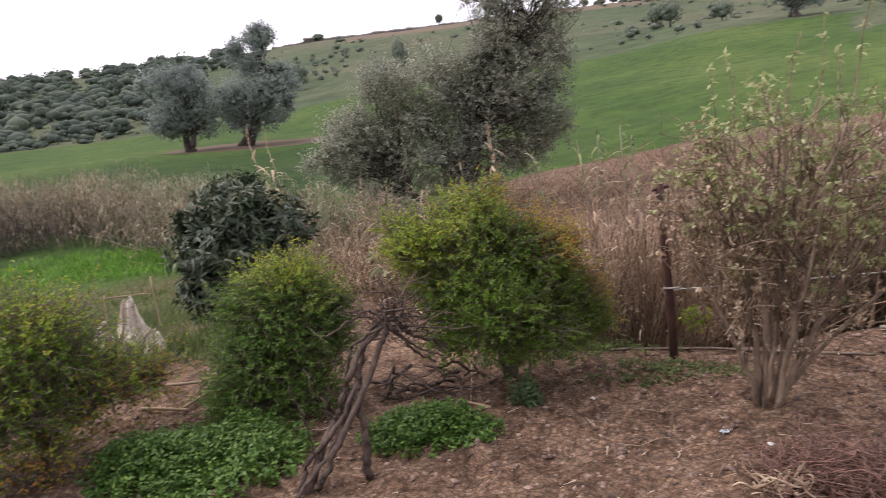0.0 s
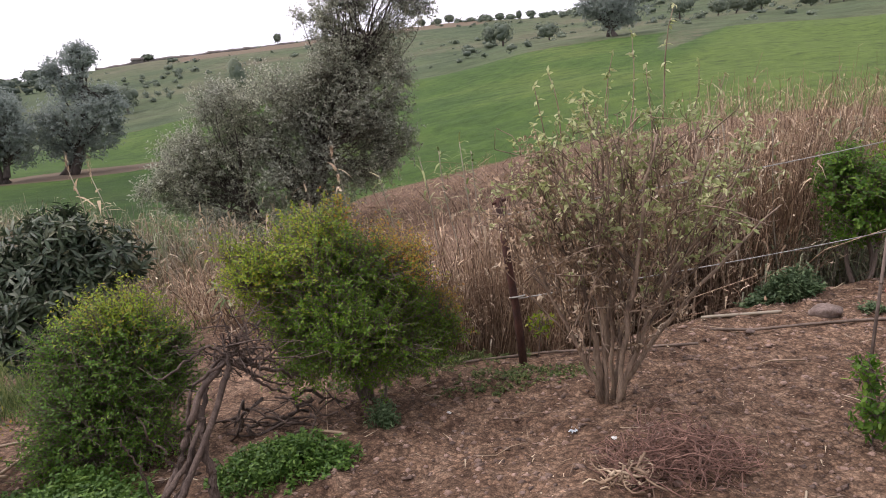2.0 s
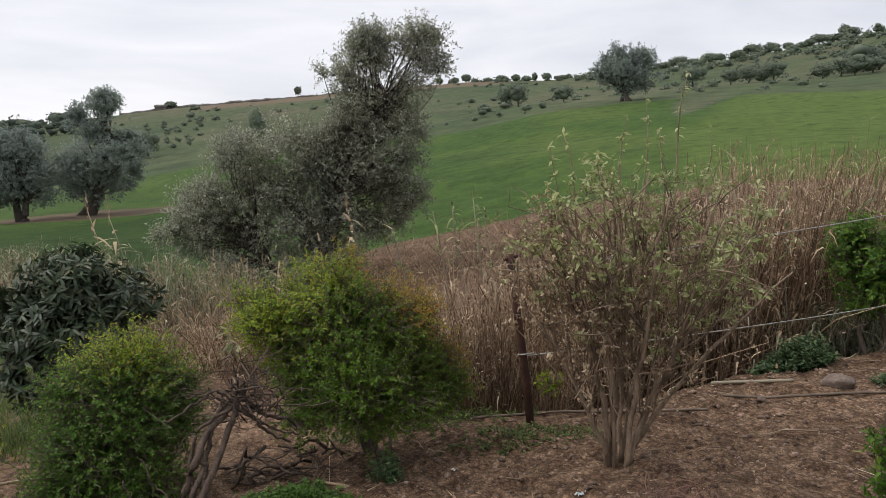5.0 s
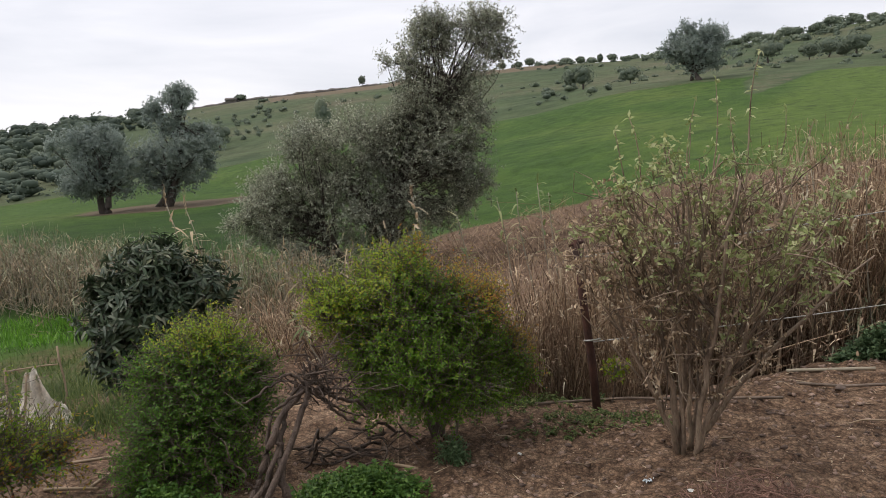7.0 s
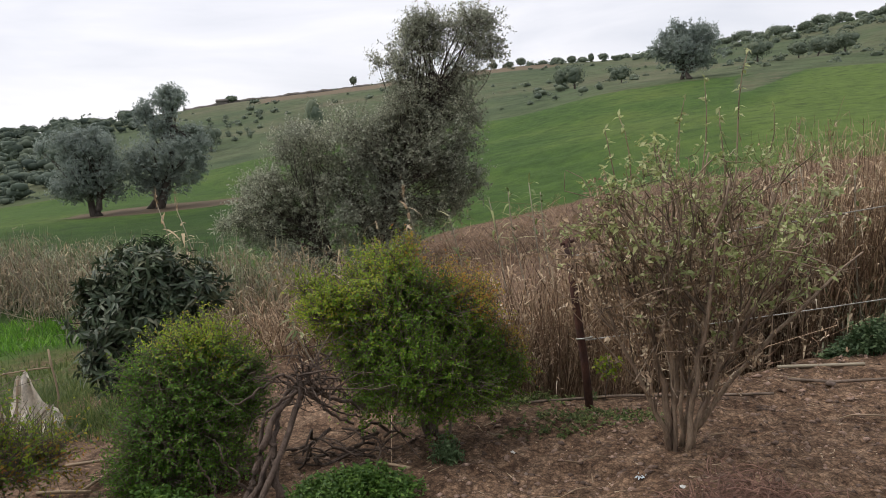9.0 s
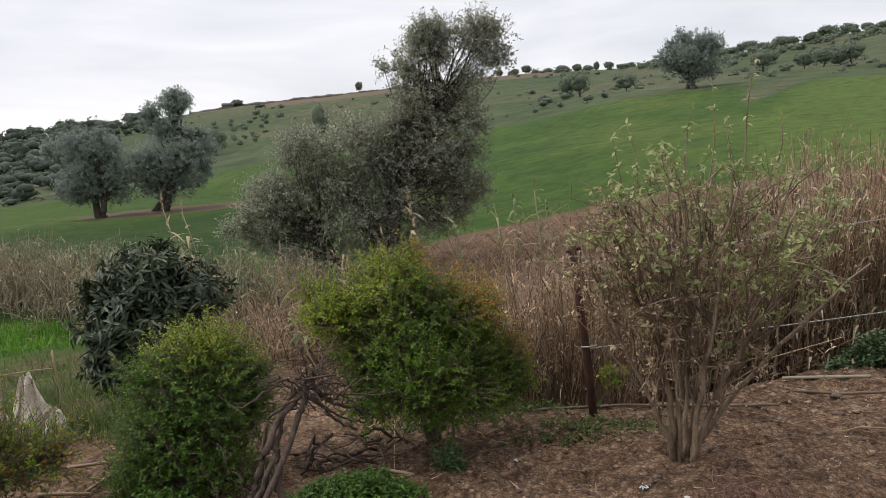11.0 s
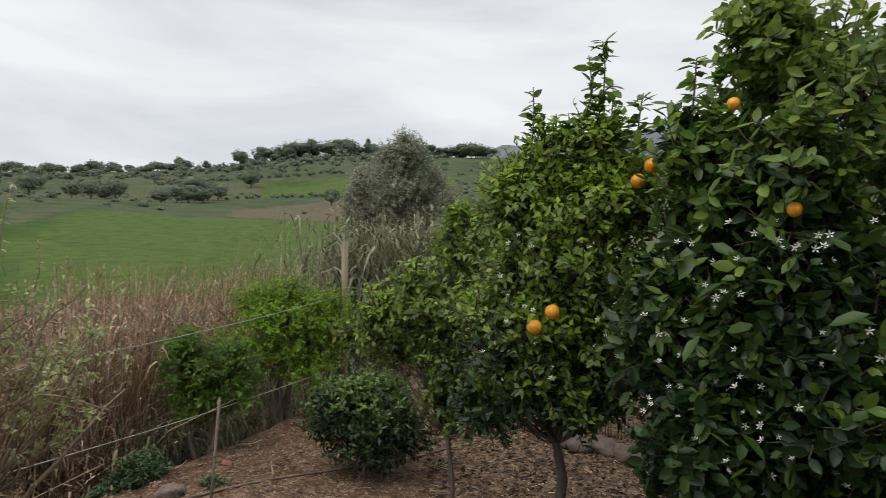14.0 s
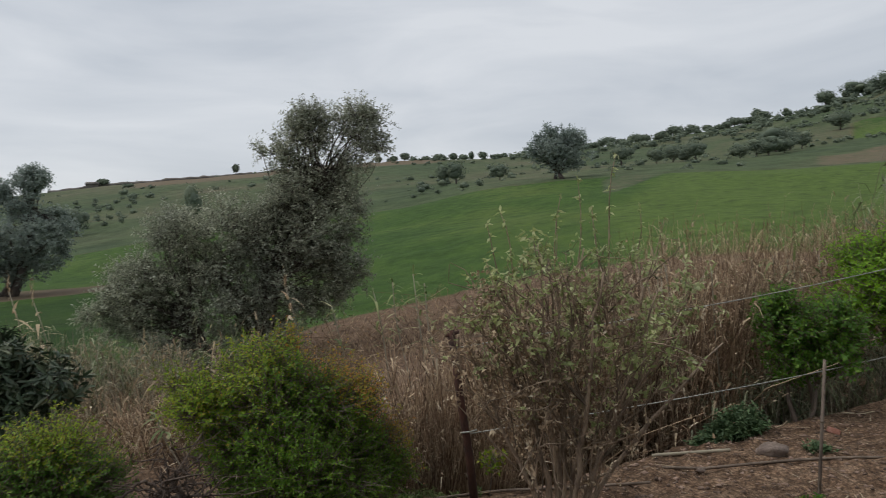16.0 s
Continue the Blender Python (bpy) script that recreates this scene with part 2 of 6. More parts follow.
def ground_material():
    """One sheet: tilled soil, straw-strewn bank, green crop, scrub hillside and brown plots, blended by the masks of the mesh."""
    m, n, l, b = nodes_of("ground")
    mask = n.new("ShaderNodeVertexColor")
    mask.layer_name = "cover"
    sep = n.new("ShaderNodeSeparateColor")
    l.new(mask.outputs["Color"], sep.inputs["Color"])
    # soil: crumbled clods of two sizes, each its own tone, darker in the cracks
    s1, s2, s3 = noise_of(n, l, 1.3, 6), noise_of(n, l, 7.0, 6, 0.6), noise_of(n, l, 90.0, 4, 0.7)
    soil = ramp_of(n, [(0.33, (0.122, 0.080, 0.055)), (0.5, (0.198, 0.136, 0.094)), (0.67, (0.290, 0.210, 0.150))])
    l.new(s2.outputs["Fac"], soil.inputs["Fac"])
    wide = ramp_of(n, [(0.3, (0.74, 0.72, 0.70)), (0.7, (1.16, 1.14, 1.12))])
    l.new(s1.outputs["Fac"], wide.inputs["Fac"])
    c_soil = mix_of(n, l, 1.0, soil.outputs["Color"], wide.outputs["Color"], "MULTIPLY")
    clod_co = n.new("ShaderNodeTexCoord")
    warp = n.new("ShaderNodeVectorMath")
    warp.operation = "MULTIPLY_ADD"
    warp.inputs[1].default_value = (0.05, 0.05, 0.05)
    l.new(s2.outputs["Color"], warp.inputs[0])
    l.new(clod_co.outputs["Object"], warp.inputs[2])
    crumbs = []
    for size, lo, hi in ((34.0, 0.68, 1.36), (95.0, 0.78, 1.26)):
        v = n.new("ShaderNodeTexVoronoi")
        v.inputs["Scale"].default_value = size
        l.new(warp.outputs["Vector"], v.inputs["Vector"])
        tone = n.new("ShaderNodeSeparateColor")
        l.new(v.outputs["Color"], tone.inputs["Color"])
        shade = ramp_of(n, [(0.0, (lo,) * 3), (1.0, (hi, hi * 0.98, hi * 0.95))])
        l.new(tone.outputs["Red"], shade.inputs["Fac"])
        crack = ramp_of(n, [(0.30, (1.06, 1.06, 1.06)), (0.80, (0.56, 0.54, 0.53))])
        l.new(v.outputs["Distance"], crack.inputs["Fac"])
        c_soil = mix_of(n, l, 1.0, mix_of(n, l, 1.0, c_soil, shade.outputs["Color"], "MULTIPLY"), crack.outputs["Color"], "MULTIPLY")
        crumbs.append(v.outputs["Distance"])
    # crop
    g1, g2, g3 = noise_of(n, l, 0.10, 5), noise_of(n, l, 1.2, 8, 0.7), noise_of(n, l, 14.0, 4, 0.7)
    crop = ramp_of(n, [(0.3, (0.028, 0.064, 0.013)), (0.5, (0.047, 0.090, 0.018)), (0.72, (0.080, 0.117, 0.028))])
    l.new(g1.outputs["Fac"], crop.inputs["Fac"])
    tuft = ramp_of(n, [(0.28, (0.45, 0.50, 0.5)), (0.5, (1.0, 1.0, 1.0)), (0.75, (1.55, 1.42, 1.3))])
    l.new(g2.outputs["Fac"], tuft.inputs["Fac"])
    tuft2 = ramp_of(n, [(0.3, (0.7, 0.72, 0.7)), (0.7, (1.25, 1.22, 1.15))])
    l.new(g3.outputs["Fac"], tuft2.inputs["Fac"])
    c_crop = mix_of(n, l, 1.0, mix_of(n, l, 1.0, crop.outputs["Color"], tuft.outputs["Color"], "MULTIPLY"), tuft2.outputs["Color"], "MULTIPLY")
    # a lusher, darker stand in the near west of the crop
    dark_crop = n.new("ShaderNodeVertexColor")
    dark_crop.layer_name = "dark_crop"
    lush = mix_of(n, l, 1.0, c_crop, (0.52, 0.60, 0.62), "MULTIPLY")
    c_crop = mix_of(n, l, dark_crop.outputs["Color"], c_crop, lush)
    # the later-sown half: yellower, in ragged drilled tufts
    co = n.new("ShaderNodeTexCoord")
    mp = n.new("ShaderNodeMapping")
    mp.inputs["Scale"].default_value = (1.0, 1.9, 1.0)
    mp.inputs["Rotation"].default_value = (0, 0, radians(35))
    l.new(co.outputs["Object"], mp.inputs["Vector"])
    drill = n.new("ShaderNodeTexNoise")
    drill.inputs["Scale"].default_value, drill.inputs["Detail"].default_value = 1.1, 8.0
    drill.inputs["Roughness"].default_value = 0.68
    l.new(mp.outputs["Vector"], drill.inputs["Vector"])
    rag = ramp_of(n, [(0.33, (0.040, 0.062, 0.018)), (0.48, (0.070, 0.112, 0.024)), (0.64, (0.098, 0.148, 0.034))])
    l.new(drill.outputs["Fac"], rag.inputs["Fac"])
    c_late = mix_of(n, l, 1.0, rag.outputs["Color"], tuft2.outputs["Color"], "MULTIPLY")
    c_crop = mix_of(n, l, mask.outputs["Alpha"], c_crop, c_late)
    # scrub hillside
    h1, h2 = noise_of(n, l, 0.035, 7, 0.6), noise_of(n, l, 0.35, 7, 0.7)
    hill = ramp_of(n, [(0.3, (0.048, 0.072, 0.038)), (0.46, (0.067, 0.092, 0.042)), (0.58, (0.090, 0.103, 0.054)), (0.72, (0.112, 0.106, 0.066))])
    l.new(h1.outputs["Fac"], hill.inputs["Fac"])
    spots = ramp_of(n, [(0.35, (0.6, 0.62, 0.6)), (0.6, (1.1, 1.1, 1.1))])
    l.new(h2.outputs["Fac"], spots.inputs["Fac"])
    c_hill = mix_of(n, l, 1.0, hill.outputs["Color"], spots.outputs["Color"], "MULTIPLY")
    # bare brown plots
    c_bare = mix_of(n, l, g2.outputs["Fac"], (0.105, 0.080, 0.052), (0.170, 0.130, 0.088))

    def soft(sock):
        e = n.new("ShaderNodeMath")
        e.operation = "ADD"
        k = n.new("ShaderNodeMath")
        k.operation, k.inputs[1].default_value = "MULTIPLY_ADD", 0.5
        k.inputs[2].default_value = -0.25
        l.new(g2.outputs["Fac"], k.inputs[0])
        l.new(sock, e.inputs[0])
        l.new(k.outputs[0], e.inputs[1])
        r = ramp_of(n, [(0.4, (0, 0, 0)), (0.6, (1, 1, 1))])
        l.new(e.outputs[0], r.inputs["Fac"])
        return r.outputs["Color"]
    col = mix_of(n, l, soft(sep.outputs["Red"]), c_soil, c_crop)
    col = mix_of(n, l, soft(sep.outputs["Green"]), col, c_hill)
    col = mix_of(n, l, soft(sep.outputs["Blue"]), col, c_bare)
    l.new(col, b.inputs["Base Color"])
    b.inputs["Roughness"].default_value = 0.95
    b.inputs["Specular IOR Level"].default_value = 0.15
    add = n.new("ShaderNodeMath")
    add.operation = "MULTIPLY_ADD"
    add.inputs[1].default_value = -0.6
    l.new(crumbs[0], add.inputs[0])
    l.new(s3.outputs["Fac"], add.inputs[2])
    bump_of(n, l, add.outputs[0], b, 0.7, 0.014)
    return m


# ---- mesh tools ----
class Geo:
    """Gathers vertices and faces, then links them as one mesh."""
    def __init__(self):
        self.v, self.f3, self.f4, self.n = [], [], [], 0

    def add(self, v, f4=None, f3=None):
        v = np.asarray(v, dtype=np.float64).reshape(-1, 3)
        if f4 is not None and len(f4):
            self.f4.append(np.asarray(f4, dtype=np.int64).reshape(-1, 4) + self.n)
        if f3 is not None and len(f3):
            self.f3.append(np.asarray(f3, dtype=np.int64).reshape(-1, 3) + self.n)
        self.v.append(v)
        self.n += len(v)
        return self

    def mesh(self, name, material, smooth=True):
        me = bpy.data.meshes.new(name)
        v = np.concatenate(self.v)
        q = np.concatenate(self.f4) if self.f4 else np.zeros((0, 4), int)
        t = np.concatenate(self.f3) if self.f3 else np.zeros((0, 3), int)
        me.vertices.add(len(v))
        me.vertices.foreach_set("co", v.astype(np.float32).ravel())
        me.loops.add(q.size + t.size)
        me.loops.foreach_set("vertex_index", np.concatenate([q.ravel(), t.ravel()]).astype(np.int32))
        me.polygons.add(len(q) + len(t))
        starts = np.concatenate([np.arange(len(q)) * 4, q.size + np.arange(len(t)) * 3]).astype(np.int32)
        me.polygons.foreach_set("loop_start", starts)
        if smooth:
            me.polygons.foreach_set("use_smooth", np.ones(len(q) + len(t), dtype=bool))
        me.update(calc_edges=True)
        me.validate()
        if material:
            me.materials.append(material)
        return me


def unit(a):
    return a / np.maximum(np.linalg.norm(a, axis=-1, keepdims=True), 1e-9)


def tubes(geo, curves, radii, sides=4, cap=True):
    """curves (N, K, 3), radii (N, K): N round rods along polylines."""
    c = np.asarray(curves, float)
    r = np.broadcast_to(np.asarray(radii, float), c.shape[:2])
    n, k = c.shape[:2]
    d = unit(np.gradient(c, axis=1))
    ref = np.where(np.abs(d[..., 2:3]) > 0.9, np.array([1.0, 0, 0]), np.array([0, 0, 1.0]))
    a = unit(np.cross(d, ref))
    b = np.cross(d, a)
    ang = np.arange(sides) * 2 * np.pi / sides
    ring = (a[:, :, None] * np.cos(ang)[None, None, :, None] + b[:, :, None] * np.sin(ang)[None, None, :, None]) * r[..., None, None]
    v = (c[:, :, None] + ring).reshape(-1, 3)
    i = np.arange(n)[:, None, None] * k * sides + np.arange(k - 1)[None, :, None] * sides
    s = np.arange(sides)[None, None, :]
    s2 = (s + 1) % sides
    f = np.stack([i + s, i + s2, i + sides + s2, i + sides + s], -1).reshape(-1, 4)
    geo.add(v, f)
    if cap and sides >= 4:
        e = (np.arange(n) * k * sides)[:, None] + (k - 1) * sides
        base = geo.n - len(v)
        quads = np.concatenate([e + np.array([[0, 1, 2, 3]]), e - (k - 1) * sides + np.array([[3, 2, 1, 0]])])
        if sides == 4:
            geo.f4.append(quads + base)
        else:
            tri = np.array([[0, j, j + 1] for j in range(1, sides - 1)])
            geo.f3.append((e[:, :, None] + tri[None]).reshape(-1, 3) + base)
            geo.f3.append((e[:, :, None] - (k - 1) * sides + tri[None, :, ::-1]).reshape(-1, 3) + base)
    return geo


def leaf_set(geo, p, d, up, length, width, fold=0.2, droop=0.15, fine=False):
    """Folded, slightly drooping leaves: at p, along d, faces towards up."""
    d, up = unit(d), unit(up)
    s = unit(np.cross(d, up))
    nrm = np.cross(s, d)
    L, W = np.asarray(length).reshape(-1, 1), np.asarray(width).reshape(-1, 1)
    n = len(p)
    if fine is None:
        v = np.stack([p, p + d * L * 0.45 + s * W * 0.5, p + d * L - nrm * L * droop, p + d * L * 0.45 - s * W * 0.5], 1)
        geo.add(v, np.arange(n)[:, None] * 4 + [[0, 1, 2, 3]])
        return geo
    if not fine:
        v = np.stack([p, p + d * L * 0.45 + s * W * 0.5, p + d * L - nrm * L * droop,
                      p + d * L * 0.5 - nrm * (W * fold), p + d * L * 0.45 - s * W * 0.5], 1)
        i = np.arange(n)[:, None] * 5
        geo.add(v, np.concatenate([i + [[0, 1, 2, 3]], i + [[0, 3, 2, 4]]]))
        return geo
    m1 = p + d * L * 0.33 - nrm * (W * fold)
    m2 = p + d * L * 0.70 - nrm * (W * fold + L * droop * 0.45)
    v = np.stack([p, m1 + s * W * 0.48 + nrm * W * fold, m1, m1 - s * W * 0.48 + nrm * W * fold,
                  m2 + s * W * 0.40 + nrm * W * fold, m2, m2 - s * W * 0.40 + nrm * W * fold,
                  p + d * L - nrm * L * droop], 1)
    i = np.arange(n)[:, None] * 8
    geo.add(v, np.concatenate([i + [[2, 1, 4, 5]], i + [[3, 2, 5, 6]]]),
            np.concatenate([i + [[0, 1, 2]], i + [[0, 2, 3]], i + [[5, 4, 7]], i + [[5, 7, 6]]]))
    return geo


def strip_set(geo, p, d, length, width, droop, seg=4):
    """Long grass-like leaves that arch over under their weight."""
    n = len(p)
    t = np.linspace(0, 1, seg + 1)[None, :, None]
    L, W, dr = (np.asarray(a).reshape(-1, 1, 1) * np.ones((n, 1, 1)) for a in (length, width, droop))
    d = unit(d)[:, None]
    c = p[:, None] + d * L * t + np.array([0, 0, -1.0]) * L * dr * t ** 2
    s = unit(np.cross(d, np.array([0, 0, 1.0])) + 1e-6)
    w = W * np.array([0.6, 1.0, 0.85, 0.5, 0.04] if seg == 4 else np.linspace(1, 0.05, seg + 1)).reshape(1, -1, 1) * 0.5
    v = np.stack([c - s * w, c + s * w], 2).reshape(-1, 3)
    i = np.arange(n)[:, None, None] * 2 * (seg + 1) + np.arange(seg)[None, :, None] * 2
    geo.add(v, (i + np.array([[[0, 1, 3, 2]]])).reshape(-1, 4))
    return geo


def part(name, geo, material, parent=None, label="", smooth=True):
    ob = new(name, geo.mesh(name, material, smooth) if isinstance(geo, Geo) else geo)
    if parent is not None:
        ob.parent = parent
    if label:
        ob["label"] = label
    return ob


def thing(name, place, label, category, group="", kind=""):
    ob = new(name)
    ob.empty_display_size = 0.1
    ob.location = place
    return tagged(ob, label, category, group, kind)


def lattice(seed):
    return np.random.default_rng(seed).random((64, 64))


def value_noise(x, y, seed=0):
    """Smooth 2D value noise, 0 to 1."""
    g = lattice(seed)
    xi, yi = np.floor(x).astype(int), np.floor(y).astype(int)
    u, v = x - xi, y - yi
    u, v = u * u * (3 - 2 * u), v * v * (3 - 2 * v)
    a, b = g[xi % 64, yi % 64], g[(xi + 1) % 64, yi % 64]
    c, d = g[xi % 64, (yi + 1) % 64], g[(xi + 1) % 64, (yi + 1) % 64]
    return (a * (1 - u) + b * u) * (1 - v) + (c * (1 - u) + d * u) * v


def smooth_step(a, b, x):
    t = np.clip((x - a) / (b - a), 0, 1)
    return t * t * (3 - 2 * t)


# ---- the lie of the land ----
AZ = [-60, -35, -25, -9, 0, 11, 23, 38, 54, 70, 95, 180]       # degrees to the right of north
Z8 = [-.6, -.6, -.6, -.5, -.45, -.3, -.1, 0, 0, 0, 0, .5]
Z14 = [-1.4, -1.3, -1.2, -1.3, -1.3, -1.0, -.4, .1, .3, .4, .6, 1]
Z40 = [-2, -1.6, -1.2, -1.0, -.3, .6, 2.0, 2.6, 2.5, 2.5, 3, 3]
Z62 = [-2.3, -2.3, -1.8, -.2, 1.5, 2.65, 4.7, 5.25, 4.6, 5.5, 7, 6]
E120 = [-1.4, -1.2, -.8, 1.3, 2.2, 3, 3.6, 3.8, 4.8, 6.3, 8, 5]   # slope seen from the terrace, degrees
E230 = [.6, .9, 1.2, 3.2, 3.8, 4.6, 4.6, 6.0, 8.75, 8.8, 9, 6]
RINGS = [0, 4.5, 8, 14, 40, 62, 120, 230, 330, 3500]
az_grid = np.arange(-180, 180.0, 1.0)


def around(values):
    a = np.array(AZ + [300], float)
    return np.interp(np.where(az_grid < -60, az_grid + 360, az_grid), a, np.array(list(values) + [values[0]], float))


rows_z = [around([0.25] * 12), around([0.0] * 12), around(Z8), around(Z14), around(Z40), around(Z62),
          2 + 120 * np.tan(np.radians(around(E120))), 2 + 230 * np.tan(np.radians(around(E230)))]
rows_z += [rows_z[-1] - 5, rows_z[-1] * 0 - 20]
log_grid = np.linspace(np.log(0.5), np.log(3600.5), 400)
relief = np.stack([np.interp(np.exp(log_grid) - 0.5, RINGS, col) for col in np.array(rows_z).T])
kernel = np.exp(-0.5 * (np.arange(-9, 10) / 3.0) ** 2)
kernel /= kernel.sum()
relief = sum(k * np.roll(relief, s, axis=0) for k, s in zip(kernel, range(-9, 10)))
inner = np.exp(-0.5 * (np.arange(-6, 7) / 2.0) ** 2)
inner /= inner.sum()
padded = np.pad(relief, ((0, 0), (6, 6)), mode="edge")
relief = sum(k * padded[:, i:i + relief.shape[1]] for i, k in enumerate(inner))


def beyond_fence(x, y):
    """How far a place lies past the edge of the tilled soil."""
    return y - (4.45 + 0.17 * (x - 1.5))


def ground_z(x, y, fine=False):
    x, y = np.asarray(x, float), np.asarray(y, float)
    r, a = np.hypot(x, y), np.degrees(np.arctan2(x, y))
    i = (a + 180) % 360
    i0 = np.floor(i).astype(int) % 360
    fi = i - np.floor(i)
    j = np.clip((np.log(r + 0.5) - log_grid[0]) / (log_grid[1] - log_grid[0]), 0, 398.999)
    j0 = np.floor(j).astype(int)
    fj = j - j0
    i1 = (i0 + 1) % 360
    z = (relief[i0, j0] * (1 - fi) + relief[i1, j0] * fi) * (1 - fj) + (relief[i0, j0 + 1] * (1 - fi) + relief[i1, j0 + 1] * fi) * fj
    s = beyond_fence(x, y)
    z = z - 0.45 * smooth_step(0.05, 0.9, s) * (1 - smooth_step(2.2, 4.5, s)) * smooth_step(0.6, 2.2, x) * (1 - smooth_step(12, 16, x))
    z = z + (value_noise(x * 0.9, y * 0.9, 3) - 0.5) * 0.10 * smooth_step(0.5, 3, r) + (value_noise(x * 0.13, y * 0.13, 4) - 0.5) * 0.5 * smooth_step(15, 40, r)
    z = z + (value_noise(x * 0.02 + 9, y * 0.02, 5) - 0.5) * 1.6 * smooth_step(80, 200, r)
    if fine:
        near = 1 - smooth_step(9, 16, r)
        z = z + near * ((value_noise(x * 4, y * 4, 6) - 0.5) * 0.06 + (value_noise(x * 11, y * 11, 7) - 0.5) * 0.05)
    return z


def gz(x, y):
    return float(ground_z(np.array([x]), np.array([y]))[0])


def polar(az, r, up=0.0):
    """A place by bearing and distance from the terrace's edge, standing on the ground."""
    x, y = r * math.sin(radians(az)), r * math.cos(radians(az))
    return (x, y, gz(x, y) + up)


def build_ground():
    front = np.arange(-48, 108, 0.6)
    back = np.arange(108, 312, 3.0)
    az = np.radians(np.concatenate([front, back]))
    r = np.concatenate([[0.001, 0.6, 1.2, 1.7], np.arange(2.1, 7.5, 0.05), 7.5 * 1.026 ** np.arange(1, 260)])
    r = r[r < 3600]
    A, Rr = np.meshgrid(az, r, indexing="ij")
    x, y = Rr * np.sin(A), Rr * np.cos(A)
    z = ground_z(x, y, True)
    na, nr = A.shape
    i = np.arange(na)[:, None] * nr + np.arange(nr - 1)[None]
    i2 = ((np.arange(na) + 1) % na)[:, None] * nr + np.arange(nr - 1)[None]
    f = np.stack([i, i + 1, i2 + 1, i2], -1).reshape(-1, 4)
    g = Geo().add(np.stack([x, y, z], -1), f)
    ob = part("ground", g, ground_material())
    tagged(ob, "bare brown garden soil falling to a green crop field and scrubby hillside", "ground", kind="structure")
    deg = np.degrees(A)
    wob = (value_noise(x * 0.08, y * 0.08, 11) - 0.5)
    edge = 62 + wob * 4 - 18 * smooth_step(56, 75, deg)
    start = 13.5 + 6.0 * smooth_step(-2, 7, deg) * (1 - smooth_step(58, 66, deg))
    crop = smooth_step(start - 1.0, start + 1.0, Rr + wob * 3) * (1 - smooth_step(edge - 0.4, edge + 0.4, Rr))
    band = smooth_step(120, 123, Rr + wob * 8) * (1 - smooth_step(146, 150, Rr + wob * 8)) * smooth_step(46, 49, deg) * (1 - smooth_step(62, 65, deg))
    crop = np.maximum(crop, smooth_step(12.0, 12.6, Rr + wob) * (1 - smooth_step(-21, -18, deg)) * (Rr < 20))
    crop = np.maximum(crop, 0.52 * smooth_step(6.2, 8.5, Rr + wob * 3) * (1 - smooth_step(-20, -16, deg)) * (Rr < 20))
    hill = smooth_step(edge - 0.4, edge + 0.4, Rr)
    crop, hill = np.maximum(crop, band), hill * (1 - band)
    # a fallow wedge left between the two sowings
    wedge = smooth_step(-1.5, 1.5, Rr - 44.5 - np.maximum(deg - 31.0, 0) * 4.4 + wob * 3) * smooth_step(29.0, 30.0, deg + wob) * (1 - smooth_step(34.6, 35.4, deg))
    wedge = wedge * (1 - smooth_step(-1, 1, Rr - 57 - (deg - 29.3) * 2.2)) * (Rr < edge)
    hill = np.maximum(hill, wedge * 0.75)
    bare = np.exp(-(((x + 10.2) / 5.2) ** 2 + ((y - 38.4) / 2.6) ** 2) ** 2) * 1.1
    far_side = 74 + (deg - 44) * 3.6
    bare = np.maximum(bare, smooth_step(66, 68, Rr + wob * 8) * (1 - smooth_step(far_side - 2, far_side + 2, Rr + wob * 6)) * smooth_step(43.5, 46, deg) * (1 - smooth_step(56, 59, deg)) * 0.54)
    bare = np.maximum(bare, smooth_step(165, 185, Rr + wob * 20) * (1 - smooth_step(228, 231, Rr)) * smooth_step(-9, -6, deg) * (1 - smooth_step(16, 19, deg)) * 0.62)
    bare = np.maximum(bare, smooth_step(0.62, 0.75, value_noise(x * 0.03 + 3, y * 0.05, 13)) * (Rr > 75) * (Rr < 215) * 0.42)
    bare = np.maximum(bare, wedge * 0.44)
    col = np.zeros((na * nr, 4), np.float32)
    late = smooth_step(-1.6, 1.6, deg + wob * 3 - 31.4 - np.maximum(Rr - 44, -10) * 0.2)
    col[:, 0], col[:, 1], col[:, 2], col[:, 3] = crop.ravel(), hill.ravel(), np.clip(bare, 0, 1).ravel(), late.ravel()
    layer = ob.data.color_attributes.new("cover", "FLOAT_COLOR", "POINT")
    layer.data.foreach_set("color", col.ravel())
    dark_west = (1 - smooth_step(-14, 0, deg + wob * 6)) * (1 - smooth_step(26, 42, Rr + wob * 8)) * smooth_step(16, 20, Rr)
    layer = ob.data.color_attributes.new("dark_crop", "FLOAT_COLOR", "POINT")
    layer.data.foreach_set("color", np.repeat(dark_west.reshape(-1, 1), 4, 1).astype(np.float32).ravel())


build_ground()

